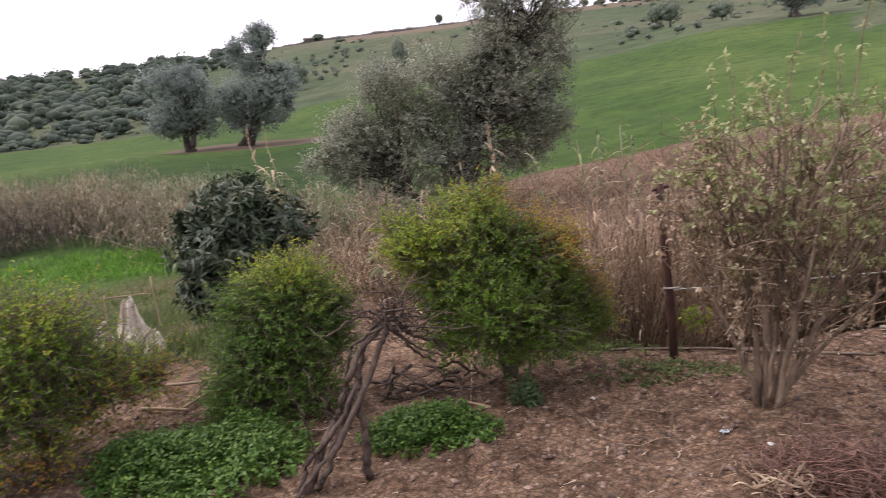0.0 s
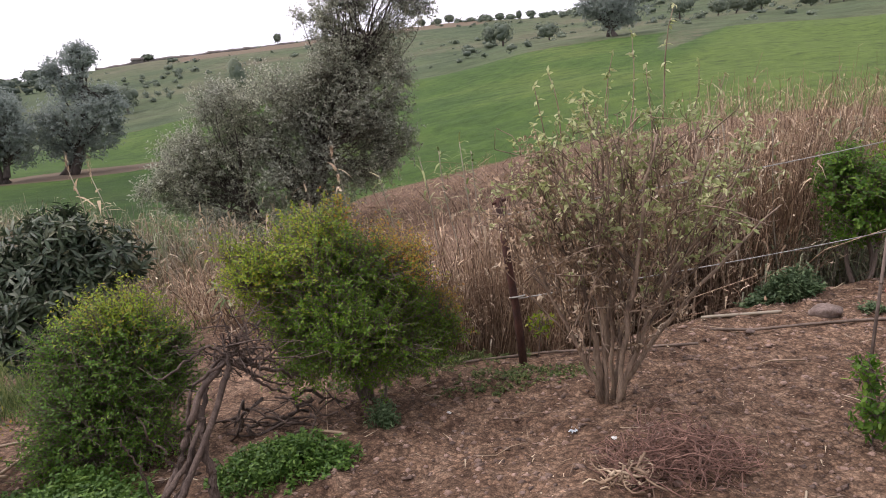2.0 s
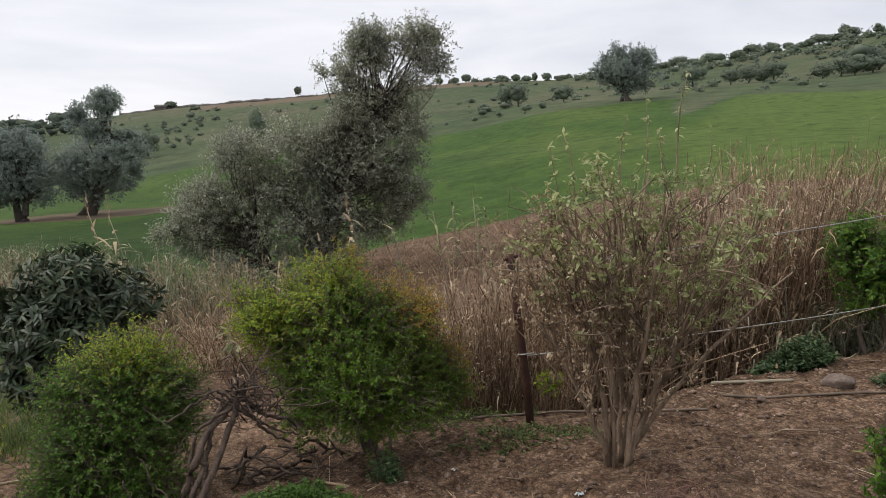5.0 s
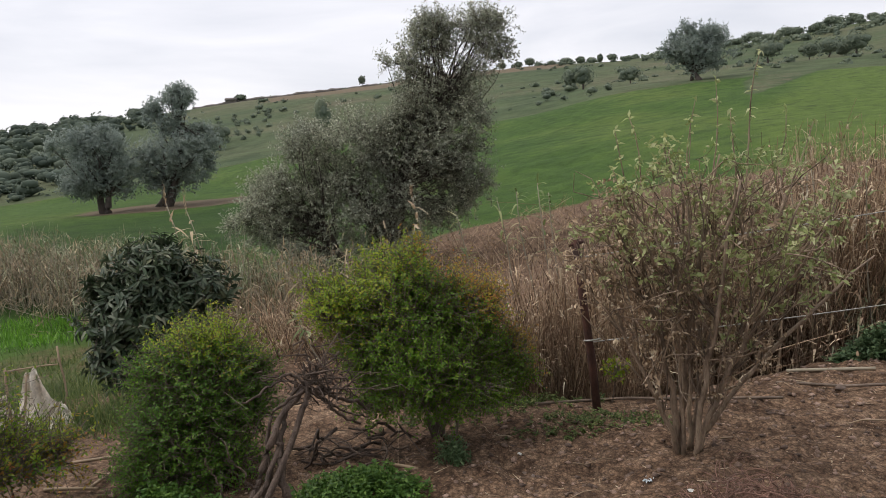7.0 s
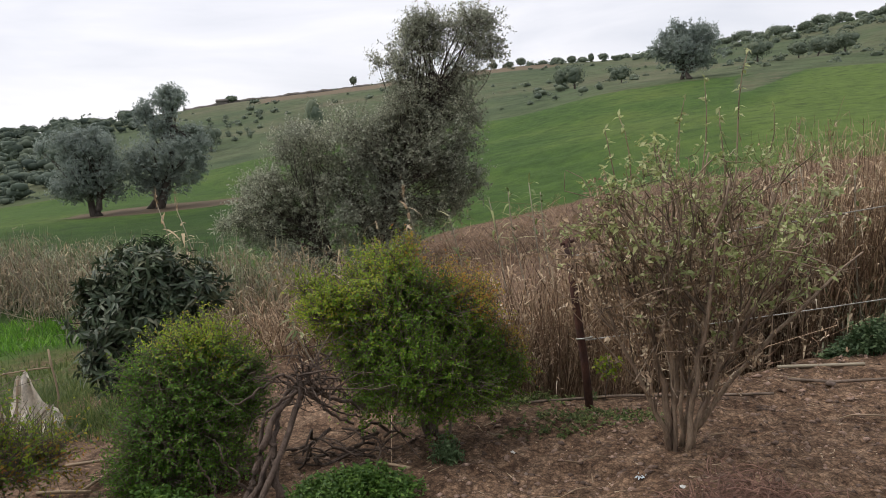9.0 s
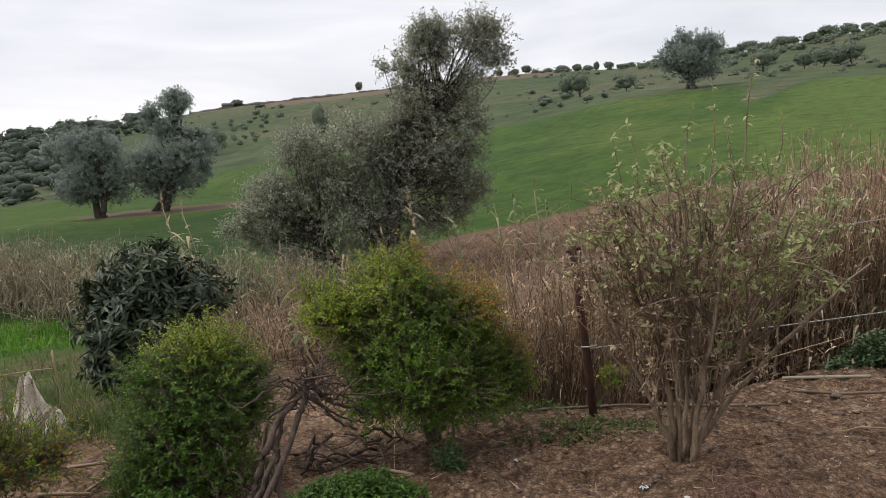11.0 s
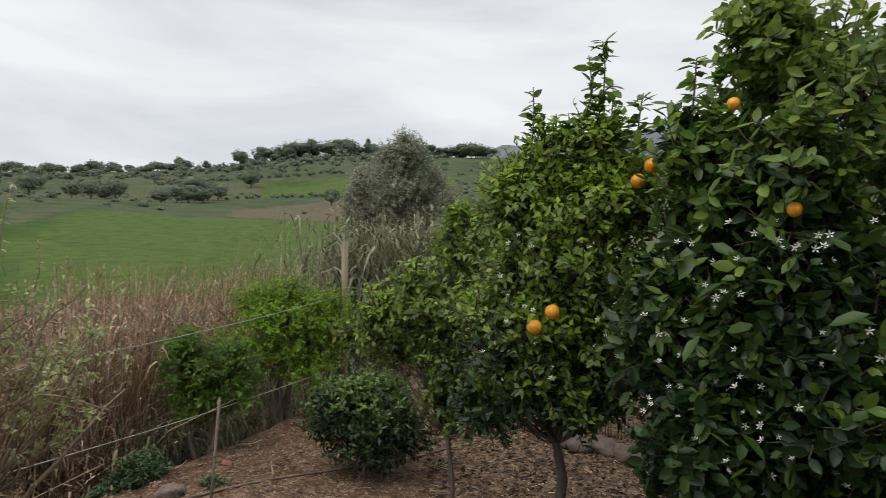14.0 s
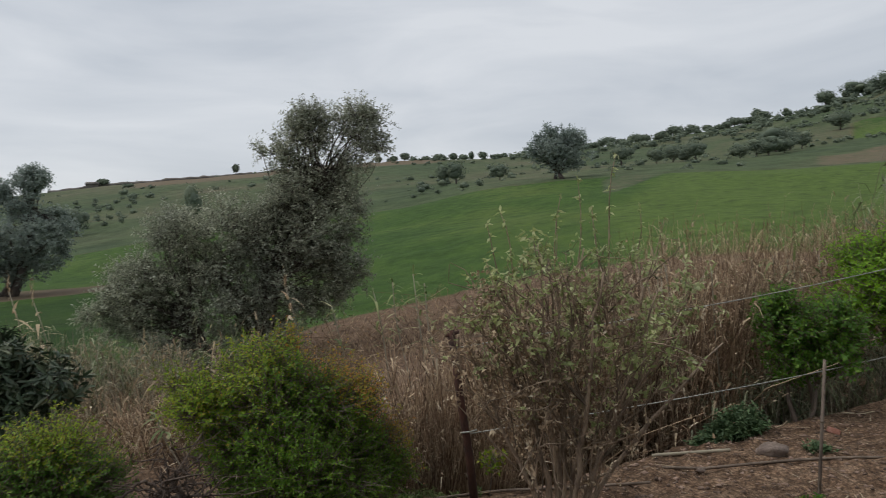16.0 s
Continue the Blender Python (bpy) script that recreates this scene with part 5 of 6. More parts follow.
def hillside():
    rng = np.random.default_rng(51)
    # thick maquis on the far left slope, thinner cover elsewhere, a belt below the ridge on the right
    az, r = rng.uniform(-48, 105, 11000), 64 + 170 * rng.random(11000) ** 0.8
    x, y = r * np.sin(np.radians(az)), r * np.cos(np.radians(az))
    patch = value_noise(x * 0.035, y * 0.035, 21)
    want = np.where(az < -15, 0.0, np.where(az < 14, 0.012, 0.05)) + np.where((az > 14) & (r > 66) & (r < 96) & (az < 40), 0.07, 0) + np.where((az > 22) & (r > 180), 0.13, 0) + np.where((az > 38) & (r > 95), 0.05, 0) + np.where((az > 30) & (az < 39) & (r > 72) & (r < 125), 0.09, 0)
    keep = rng.random(11000) < want * smooth_step(0.35, 0.65, patch) * 2.2
    keep &= ~((az > 43) & (az < 60) & (r > 84) & (r < 126)) & ~((az > 52) & (r < 66))
    x, y, r = x[keep], y[keep], r[keep]
    p = np.stack([x, y, ground_z(x, y) - 0.2], 1)
    hw = (0.35 + 1.3 * rng.random(len(x)) ** 2.6) * (0.5 + r / 330) * np.where(r > 180, 1.35, 1.0)
    g = Geo()
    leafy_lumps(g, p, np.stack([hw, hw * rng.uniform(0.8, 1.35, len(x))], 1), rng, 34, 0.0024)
    tagged(part("hillside_scrub", g, HAZY_SCRUB_LEAF), "dark green bushes and scrub scattered over the hillside", "scrub", kind="stuff")
    # close maquis covering the western slope
    m = 2000
    az, r = rng.uniform(-50, -15.2, m), 63 * np.exp(rng.random(m) * math.log(226 / 63.0))
    ok = (rng.random(m) < 0.55 + 0.45 * smooth_step(0.3, 0.6, value_noise(az * 0.35, np.log(r) * 9, 22))) & ((az < -18) | (r > 150))
    az, r = az[ok], r[ok]
    x, y = r * np.sin(np.radians(az)), r * np.cos(np.radians(az))
    hw = np.minimum(r * (0.005 + 0.024 * rng.random(len(r)) ** 1.8), 3.4)
    g = Geo()
    leafy_lumps(g, np.stack([x, y, ground_z(x, y) - 0.3], 1), np.stack([hw, hw * rng.uniform(0.9, 1.3, len(r))], 1), rng, 22, 0.0030)
    tagged(part("hillside_scrub", g, MAQUIS_LEAF), "dense grey-green maquis covering the western slope", "scrub", kind="stuff")
    # hedge lines between the plots
    pts = [(q + rng.normal() * 1.2, a) for q, a0, a1 in ((119, 45, 57), (158, 40, 54), (68, 14, 22)) for a in np.arange(a0, a1, 46 / q) if rng.random() < 0.6]
    hx = np.array([q * math.sin(radians(a)) for q, a in pts])
    hy = np.array([q * math.cos(radians(a)) for q, a in pts])
    g = Geo()
    hh = rng.uniform(0.4, 0.8, len(pts))
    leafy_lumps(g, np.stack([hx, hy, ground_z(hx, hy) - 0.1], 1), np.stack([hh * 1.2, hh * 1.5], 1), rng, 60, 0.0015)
    tagged(part("hedge_rows", g, HAZY_SCRUB_LEAF), "low dark hedge lines between the hill plots", "hedge", kind="stuff")
    # young olives set out in rows
    pts = [(90 + 9 * j, -11.2 + 1.25 * i + 0.1 * j) for j in range(7) for i in range(4)]
    px = np.array([q * math.sin(radians(a)) for q, a in pts]) + rng.normal(size=len(pts)) * 0.5
    py = np.array([q * math.cos(radians(a)) for q, a in pts])
    p = np.stack([px, py, ground_z(px, py) - 0.1], 1)
    g = Geo()
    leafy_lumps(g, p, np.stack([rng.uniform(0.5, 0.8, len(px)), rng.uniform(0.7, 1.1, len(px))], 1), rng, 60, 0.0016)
    tagged(part("young_grove", g, HAZY_SCRUB_LEAF), "rows of small young olives on the far slope", "trees", kind="stuff")


hillside()


def far_tree(az, r, width, height, seed, label, mat=None, trunk=0.25, name="hill_tree", sink=0.0):
    rng = np.random.default_rng(seed)
    x, y, z = polar(az, r)
    root = thing(name, (x, y, z - sink), label, "tree", "trees along the ridge")
    part("trunk", tubes(Geo(), bent(rng, [[0, 0, -0.3]], [[0, 0, height * (trunk + 0.25)]], 5, 0.04), np.linspace(0.16, 0.08, 5)[None] * height / 4, 6), BARK_DARK, root)
    g = Geo()
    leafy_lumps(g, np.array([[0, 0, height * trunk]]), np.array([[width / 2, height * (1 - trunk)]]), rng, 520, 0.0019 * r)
    part("crown", g, mat or HAZY_SCRUB_LEAF, root)


def ridge():
    rng = np.random.default_rng(52)
    far_tree(0.6, 226, 2.6, 4.0, 1, "lone small tree standing on the bare ridge", trunk=0.35)
    far_tree(-8.9, 226, 4.2, 2.4, 2, "low dark bush on the ridge beside a stone wall")
    for i, az in enumerate(np.concatenate([np.arange(-21.0, -15.2, 0.8), np.arange(11.5, 22.5, 0.9)])):
        far_tree(az + rng.normal() * 0.5, 222 + rng.normal() * 5, 1.4 + 4.2 * rng.random() ** 1.5, rng.uniform(1.0, 2.9), 100 + i, "small rounded tree on the ridge line", trunk=0.1)
    for i, az in enumerate(np.arange(28, 66, 0.7)):
        if 42.2 < az < 45.8:
            continue
        big = rng.uniform(0.7, 1.25) + 0.75 * (az > 45) * rng.random()
        far_tree(az + rng.normal() * 0.2, 222 + rng.normal() * 6, rng.uniform(4.0, 7.5) * big, rng.uniform(2.0, 3.4) * big, 200 + i, "dark rounded tree in the belt along the ridge", trunk=0.08)
    far_tree(56.0, 222, 2.2, 5.6, 300, "narrow upright cypress on the ridge", trunk=0.05, name="cypress_tree")
    far_tree(51.4, 222, 4.2, 6.0, 301, "taller open tree on the ridge", trunk=0.4)
    far_tree(49.5, 220, 6.5, 5.6, 302, "broad dark tree on the ridge", trunk=0.15)
    far_tree(41.4, 222, 3.6, 4.2, 303, "dark tree standing at a gap in the ridge belt", trunk=0.15)
    for i, (az, r, w, h) in enumerate(((18.2, 84, 3.4, 3.4), (17.2, 85, 2.6, 2.8), (42.6, 112, 5.5, 4.4), (43.6, 114, 4.4, 3.6), (46.8, 140, 5, 4), (42.2, 100, 4, 2.8), (41.3, 102, 3.6, 2.6), (41.9, 118, 4.6, 3.8), (43.2, 104, 3.4, 2.4), (40.2, 96, 3.4, 2.2), (44.4, 110, 3.4, 2.6), (45.9, 220, 6.5, 5.0), (36.4, 98, 3.6, 2.6), (35.4, 102, 3.8, 2.8), (34.2, 96, 3.2, 2.4),
                                       (-2.6, 60, 2.8, 4.9), (-10.8, 84, 3.4, 3.4), (37.0, 92, 3.4, 3), (31.5, 90, 4, 3.2), (53.2, 94, 2.6, 2.6), (21.8, 80, 3, 2.2))):
        far_tree(az, r, w, h, 400 + i, "dark olive tree out on the hillside", HAZY_SCRUB_LEAF, 0.15)
    # dry-stone wall along the bare crest
    g = Geo()
    az = np.radians(np.linspace(-12.5, 9.0, 90))
    c = np.stack([226 * np.sin(az), 226 * np.cos(az)], 1)
    z = ground_z(c[:, 0], c[:, 1]) + 0.3 + (value_noise(np.arange(90) * 0.7, np.zeros(90), 31) - 0.5) * 0.5
    tubes(g, np.concatenate([c, z[:, None]], 1)[None], 0.55, 5)
    tagged(part("stone_wall", g, HOUSE_WALL), "low dark dry-stone wall along the hill crest", "wall", kind="structure")
    # small stone hut
    x, y, z = polar(-9.6, 225, -0.9)
    hut = thing("stone_hut", (x, y, z), "small dark stone hut on the ridge", "hut")
    bm = bmesh.new()
    bmesh.ops.create_cube(bm, size=1, matrix=Matrix.Translation((0, 0, 0.7)) @ Matrix.Diagonal((3.2, 2.4, 2.4, 1)))
    me = bpy.data.meshes.new("wall")
    bmesh.ops.bevel(bm, geom=bm.edges[:], offset=0.12, segments=1, affect="EDGES")
    bm.to_mesh(me)
    me.materials.append(HOUSE_WALL)
    part("wall", me, None, hut)
    g = Geo().add([(-1.8, -1.4, 1.85), (1.8, -1.4, 1.85), (1.8, 1.4, 1.85), (-1.8, 1.4, 1.85), (-1.8, 0, 2.6), (1.8, 0, 2.6)], [(0, 1, 5, 4), (2, 3, 4, 5), (3, 2, 1, 0)], [(0, 4, 3), (1, 2, 5)])
    part("roof", g, HOUSE_WALL, hut, smooth=False)


ridge()


def mountain():
    az = np.radians(np.arange(56, 122, 0.5))
    g = Geo()
    top = np.interp(np.degrees(az), [56, 64, 67, 70, 76, 82, 95, 122], [5, 8.2, 9.4, 9.9, 10.6, 11.4, 11.0, 6])
    top = top + (value_noise(np.degrees(az) * 0.7, az * 0, 41) - 0.5) * 0.5 + (value_noise(np.degrees(az) * 2.1, az * 0, 42) - 0.5) * 0.2
    rows = []
    for k, (rr, f) in enumerate(((2100, 0.0), (2300, 0.35), (2550, 0.72), (2800, 1.0), (3100, 0.5))):
        h = 2 + 2800 * np.tan(np.radians(top)) * f + (value_noise(np.degrees(az) * 0.9, az * 0 + k * 1.7, 43) - 0.5) * 60 * (0 < f < 1)
        rows.append(np.stack([rr * np.sin(az), rr * np.cos(az), h], 1))
    v = np.stack(rows, 0)
    n = len(az)
    i = (np.arange(4)[:, None] * n + np.arange(n - 1)[None]).reshape(-1, 1)
    g.add(v, np.concatenate([i, i + 1, i + n + 1, i + n], 1))
    tagged(part("mountain_backdrop", g, MOUNTAIN), "mountain ridge far behind the hills, pale blue-grey with painted haze", "mountain", kind="structure")


mountain()


# ---- garden floor ----
def on_soil(rng, n, az0=-40, az1=100, r0=2.3, r1=8.5, tilled=True):
    az, r = np.radians(rng.uniform(az0, az1, n)), np.sqrt(rng.uniform(r0 ** 2, r1 ** 2, n))
    x, y = r * np.sin(az), r * np.cos(az)
    if tilled:
        ok = beyond_fence(x, y) < 0.1
        x, y = x[ok], y[ok]
    return np.stack([x, y, ground_z(x, y, True)], 1)


def garden_floor():
    rng = np.random.default_rng(61)
    p = on_soil(rng, 30000)
    s = 0.005 + 0.022 * rng.random(len(p)) ** 3.5
    size = np.stack([s * rng.uniform(0.8, 1.6, len(p)), s * rng.uniform(0.7, 1.2, len(p)), s * rng.uniform(0.4, 0.8, len(p))], 1)
    g = Geo()
    lumps(g, p, size, rng, 0.25, (OCTA_V, OCTA_F))
    tagged(part("soil_clods", g, CLOD, smooth=False), "crumbled clods of dry brown soil", "soil", kind="stuff")
    p = on_soil(rng, 110)
    s = rng.uniform(0.006, 0.015, len(p))
    g = Geo()
    lumps(g, p, np.stack([s * 1.3, s, s * 0.6], 1), rng, 0.15)
    tagged(part("pebbles", g, STONE, smooth=False), "small pale pebbles strewn on the soil", "pebbles", kind="stuff")
    p = on_soil(rng, 5500) + [0, 0, 0.006]
    d = rng.normal(size=p.shape) * [1, 1, 0.08]
    L = 0.012 + 0.12 * rng.random(len(p)) ** 5
    g = strip_set(Geo(), p, d, L, rng.uniform(0.004, 0.012, len(p)), rng.normal(size=len(p)) * 0.03, 2)
    tagged(part("straw_litter", g, STRAW), "bits of straw and dry leaf on the soil", "litter", kind="stuff")
    p = on_soil(rng, 150, -25, 98, 2.6, 8)
    a = rng.uniform(0, np.pi, len(p))
    L = rng.uniform(0.08, 0.34, len(p))
    e = np.stack([np.cos(a) * L, np.sin(a) * L * 0.6, rng.normal(size=len(p)) * 0.01], 1)
    q = p + [0, 0, 0.012]
    c = bent(rng, q, q + e, 4, 0.05)
    c[..., 2] = np.maximum(c[..., 2], ground_z(c[..., 0], c[..., 1], True) + 0.004)
    g = Geo()
    tubes(g, c, rng.uniform(0.002, 0.006, (len(p), 1)) * np.ones((1, 4)), 4)
    tagged(part("fallen_twigs", g, STRAW), "dry broken twigs and stalks lying about", "twigs", kind="stuff")
    # leaf litter under the citrus trees, dense and dark to stand in for shade
    p = on_soil(rng, 11000, 62, 96, 2.6, 9.5) + [0, 0, 0.012]
    g = leaf_set(Geo(), p, rng.normal(size=p.shape) * [1, 1, 0.15], rng.normal(size=p.shape) * 0.3 + [0, 0, 1], rng.uniform(0.04, 0.10, len(p)), rng.uniform(0.02, 0.045, len(p)), 0.2, 0.2)
    tagged(part("leaf_litter", g, SHADED_LITTER), "shed leaves under the citrus trees, darkened for shade", "litter", kind="stuff")
    # straw-strewn bank under the citrus trees
    p = on_soil(rng, 380, 44, 86, 3.6, 8.5, True) + [0, 0, 0.015]
    g = strip_set(Geo(), p, rng.normal(size=p.shape) * [1, 1, 0.1], rng.uniform(0.08, 0.5, len(p)), rng.uniform(0.004, 0.010, len(p)), rng.normal(size=len(p)) * 0.05, 2)
    tagged(part("straw_mulch", g, STRAW), "flattened dry straw under the citrus trees", "straw", kind="stuff")


garden_floor()


def leaf_patch(name, label, x, y, rx, ry, height, n, length, width, mat, seed, category="plants"):
    """Low leafy cover: short stems, each with whorls of small leaves."""
    rng = np.random.default_rng(seed)
    q = in_crown(rng, n, 2.2)
    px, py = x + q[:, 0] * rx, y + q[:, 1] * ry
    edge = np.clip(1 - (q[:, 0] ** 2 + q[:, 1] ** 2), 0.12, 1) ** 0.5
    h = height * edge * rng.uniform(0.5, 1.1, n) * (0.6 + 0.8 * value_noise(px * 5, py * 5, seed))
    base = np.stack([px, py, ground_z(px, py, True)], 1)
    root = thing(name, (x, y, gz(x, y)), label, category, kind="stuff")
    o = np.array(root.location)
    tip = base + np.stack([rng.normal(size=n) * 0.03, rng.normal(size=n) * 0.03, h], 1)
    part("stalks", tubes(Geo(), bent(rng, base, tip, 3, 0.05) - o, np.array([[0.003, 0.0025, 0.0015]]), 3, False), mat, root)
    k = np.repeat(np.arange(n), 9)
    t = rng.uniform(0.3, 1.05, len(k))[:, None]
    p = base[k] + (tip - base)[k] * t - o
    d = rng.normal(size=p.shape) * [1, 1, 0.35] + [0, 0, 0.15]
    part("leaf_cover", leaf_set(Geo(), p, d, rng.normal(size=p.shape) * 0.35 + [0, 0, 1], length * rng.uniform(0.6, 1.2, len(k)), width * rng.uniform(0.7, 1.2, len(k))), mat, root)


def grass_patch(name, label, x, y, rx, ry, height, n, mat, seed, w=0.006):
    rng = np.random.default_rng(seed)
    q = in_crown(rng, n, 2.0)
    px, py = x + q[:, 0] * rx, y + q[:, 1] * ry
    p = np.stack([px, py, ground_z(px, py, True) - 0.01], 1)
    d = rng.normal(size=p.shape) * [0.4, 0.4, 0] + [0, 0, 1]
    g = strip_set(Geo(), p, d, height * rng.uniform(0.4, 1.2, n) * (0.5 + value_noise(px * 2, py * 2, seed)), w * rng.uniform(0.6, 1.3, n), rng.uniform(0.05, 0.6, n), 4)
    tagged(part(name, g, mat), label, "grass", kind="stuff")


leaf_patch("mint_patch", "lush low green herb patch in front of the bushes", -1.36, 3.34, 0.60, 0.48, 0.19, 1500, 0.032, 0.018, MINT_LEAF, 62)
leaf_patch("mint_patch", "small clump of low green herbs beside the dead vine", -0.16, 3.52, 0.40, 0.26, 0.13, 620, 0.030, 0.017, MINT_LEAF, 63)
leaf_patch("nettle_patch", "grey-green nettles at the ditch edge", 4.05, 4.98, 0.36, 0.20, 0.24, 380, 0.048, 0.022, NETTLE_LEAF, 64)
leaf_patch("weed_patch", "low green weeds around the post's foot", 1.40, 4.18, 0.62, 0.20, 0.05, 210, 0.024, 0.010, WEED_BLADE, 65)
leaf_patch("weed_patch", "small tuft of weeds on the path edge", 0.42, 3.85, 0.10, 0.09, 0.14, 60, 0.04, 0.012, NETTLE_LEAF, 66)
leaf_patch("weed_patch", "tiny green weed by a stone", 4.35, 4.35, 0.12, 0.10, 0.10, 50, 0.03, 0.015, NETTLE_LEAF, 67)
leaf_patch("weed_patch", "green weeds under the pomegranate bush", 0.8, 4.7, 0.9, 0.32, 0.07, 220, 0.03, 0.010, WEED_BLADE, 68)
grass_patch("bright_grass", "bright green young crop beside the reeds", -6.2, 12.7, 3.2, 1.7, 0.22, 6000, GRASS_BLADE, 69, 0.015)
grass_patch("tall_grass", "tall green grass below the loquat", -2.3, 5.7, 0.75, 0.5, 0.30, 2200, WEED_BLADE, 70)
grass_patch("tall_grass", "rough green grass by the torn sheet", -3.4, 7.6, 1.3, 0.9, 0.25, 2600, WEED_BLADE, 71)
grass_patch("tall_grass", "rough grass and weeds near the fence", 0.8, 5.2, 0.9, 0.4, 0.16, 1500, WEED_BLADE, 72)
grass_patch("tall_grass", "patchy grass and weeds on the lower terrace", -4.3, 9.4, 1.9, 1.9, 0.14, 3000, WEED_BLADE, 74, 0.008)
grass_patch("tall_grass", "olive-brown grass behind the yellow bush", -4.2, 6.6, 1.1, 0.6, 0.45, 2200, WEED_BLADE, 73)


# ---- dead vine and prunings ----
def dead_vine():
    rng = np.random.default_rng(81)
    x, y = -0.66, 3.18
    root = thing("dead_vine", (x, y, gz(x, y)), "dead grapevine with twisted leaning trunks and a tangle of bare shoots", "vine")
    o = np.array(root.location)

    def strand(pts, radius, k=26, twist=0.010, turns=1.1, phase=0.0):
        """A gnarled stem through bearings, height angles and distances."""
        pts = np.array([seen(*q) for q in pts]) - o
        u = np.linspace(0, 1, len(pts))
        t = np.linspace(0, 1, k)
        c = np.stack([np.interp(t, u, pts[:, i]) for i in range(3)], 1)
        c[1:-1] = (c[:-2] + 2 * c[1:-1] + c[2:]) / 4
        c[:, 0] += twist * np.cos(turns * 2 * np.pi * t + phase)
        c[:, 1] += twist * np.sin(turns * 2 * np.pi * t + phase)
        c += rng.normal(size=c.shape) * 0.005
        return tubes(Geo(), c[None], np.linspace(1.1, 0.75, k)[None] * radius * rng.uniform(0.92, 1.1, (1, k)), 8)

    hub = (-6.1, -19.9, 3.40)
    bundle = ((-14.6, -32.3, 3.03), (-12.6, -29.6, 3.10), (-10.4, -27.0, 3.20), (-9.2, -24.0, 3.28), (-8.1, -21.4, 3.35), hub)
    for pts, radius, tw, ph in ((bundle, 0.019, 0.020, 0.0), (bundle, 0.014, 0.034, 2.1), (bundle, 0.010, 0.042, 4.2),
                                (((-13.0, -32.0, 3.00), (-12.2, -31.0, 3.02), (-9.7, -27.4, 3.15), (-6.3, -21.6, 3.34), (-5.9, -19.6, 3.40)), 0.017, 0.005, 1.0),
                                (((-8.2, -31.8, 3.10), (-8.5, -29.0, 3.14), (-8.7, -26.4, 3.20), (-8.3, -23.0, 3.30)), 0.022, 0.010, 3.0)):
        part("trunk", strand(pts, radius, twist=tw, phase=ph), DEAD_WOOD, root)
    arms = (((hub, (-4.8, -20.2, 3.45), (-3.4, -21.0, 3.5), (-2.2, -21.4, 3.6), (-0.8, -22.2, 3.7)), 0.014), ((hub, (-4.4, -21.4, 3.45), (-3.2, -22.4, 3.55), (-1.9, -23.3, 3.65)), 0.011),
            ((hub, (-6.9, -18.7, 3.37), (-7.9, -18.8, 3.36), (-9.2, -20.0, 3.32), (-11.3, -20.5, 3.28)), 0.009), ((hub, (-7.2, -19.4, 3.3), (-8.6, -19.0, 3.25), (-9.9, -18.2, 3.2)), 0.005),
            ((hub, (-5.9, -18.8, 3.4), (-5.5, -17.6, 3.42)), 0.007), ((hub, (-5.0, -18.9, 3.42), (-4.0, -18.2, 3.45), (-2.8, -17.6, 3.5)), 0.008), ((hub, (-4.9, -19.6, 3.45), (-3.6, -19.4, 3.5), (-2.4, -19.8, 3.5)), 0.008),
            ((hub, (-4.6, -20.6, 3.4), (-3.2, -20.6, 3.45), (-1.6, -21.0, 3.5)), 0.008), ((hub, (-4.4, -21.2, 3.5), (-2.6, -22.2, 3.62), (-1.2, -22.8, 3.7)), 0.008),
            (((-10.6, -27.4, 3.18), (-12.0, -25.4, 3.12), (-13.2, -23.0, 3.1)), 0.006), (((-12.4, -30.0, 3.06), (-13.6, -27.0, 3.02), (-14.4, -24.0, 3.0)), 0.006))
    for pts, radius in arms:
        part("arm", strand(pts, radius * 0.78, 22, 0.012, rng.uniform(1.2, 2.6), rng.uniform(0, 6)), DEAD_WOOD, root)
    n = 90
    s = np.array([seen(a, e, 3.45) for a, e in zip(rng.normal(-5.0, 1.3, n), rng.normal(-19.6, 1.0, n))]) - o + rng.normal(size=(n, 3)) * [0, 0.07, 0]
    e = s + rng.normal(size=(n, 3)) * [0.11, 0.08, 0.08] + [0.03, 0, 0.02]
    part("shoot_tangle", tubes(Geo(), bent(rng, s, e, 6, 0.22), rng.uniform(0.0018, 0.0048, (n, 1)) * np.linspace(1.2, 0.5, 6)[None], 4, False), DEAD_WOOD, root)["kind"] = "stuff"


dead_vine()


def brush_pile(name, label, x, y, rx, ry, h, n, L, mat, seed, r=0.004):
    rng = np.random.default_rng(seed)
    q = in_crown(rng, n, 2.0)
    px, py = x + q[:, 0] * rx, y + q[:, 1] * ry
    p = np.stack([px, py, ground_z(px, py) + 0.02 + rng.random(n) ** 1.5 * h * (1 - 0.7 * np.abs(q[:, 0]))], 1)
    d = unit(rng.normal(size=(n, 3)) * [1, 0.7, 0.30]) * (L * rng.uniform(0.3, 1.1, n))[:, None]
    c = bent(rng, p - d / 2, p + d / 2, 6, 0.12)
    c[..., 2] = np.maximum(c[..., 2], ground_z(c[..., 0], c[..., 1]) + 0.005)
    tagged(part(name, tubes(Geo(), c, r * rng.uniform(0.4, 1.4, (n, 1)) * np.linspace(1.2, 0.6, 6)[None], 4), mat), label, "brushwood", kind="stuff")


brush_pile("brush_pile", "heap of grey vine prunings behind the dead vine", -0.12, 4.15, 0.46, 0.25, 0.16, 34, 0.40, DEAD_WOOD, 82, 0.008)
brush_pile("brush_pile", "low heap of reddish dry twigs on the soil", 1.75, 2.85, 0.42, 0.32, 0.20, 520, 0.26, TWIG_RED, 83, 0.0026)
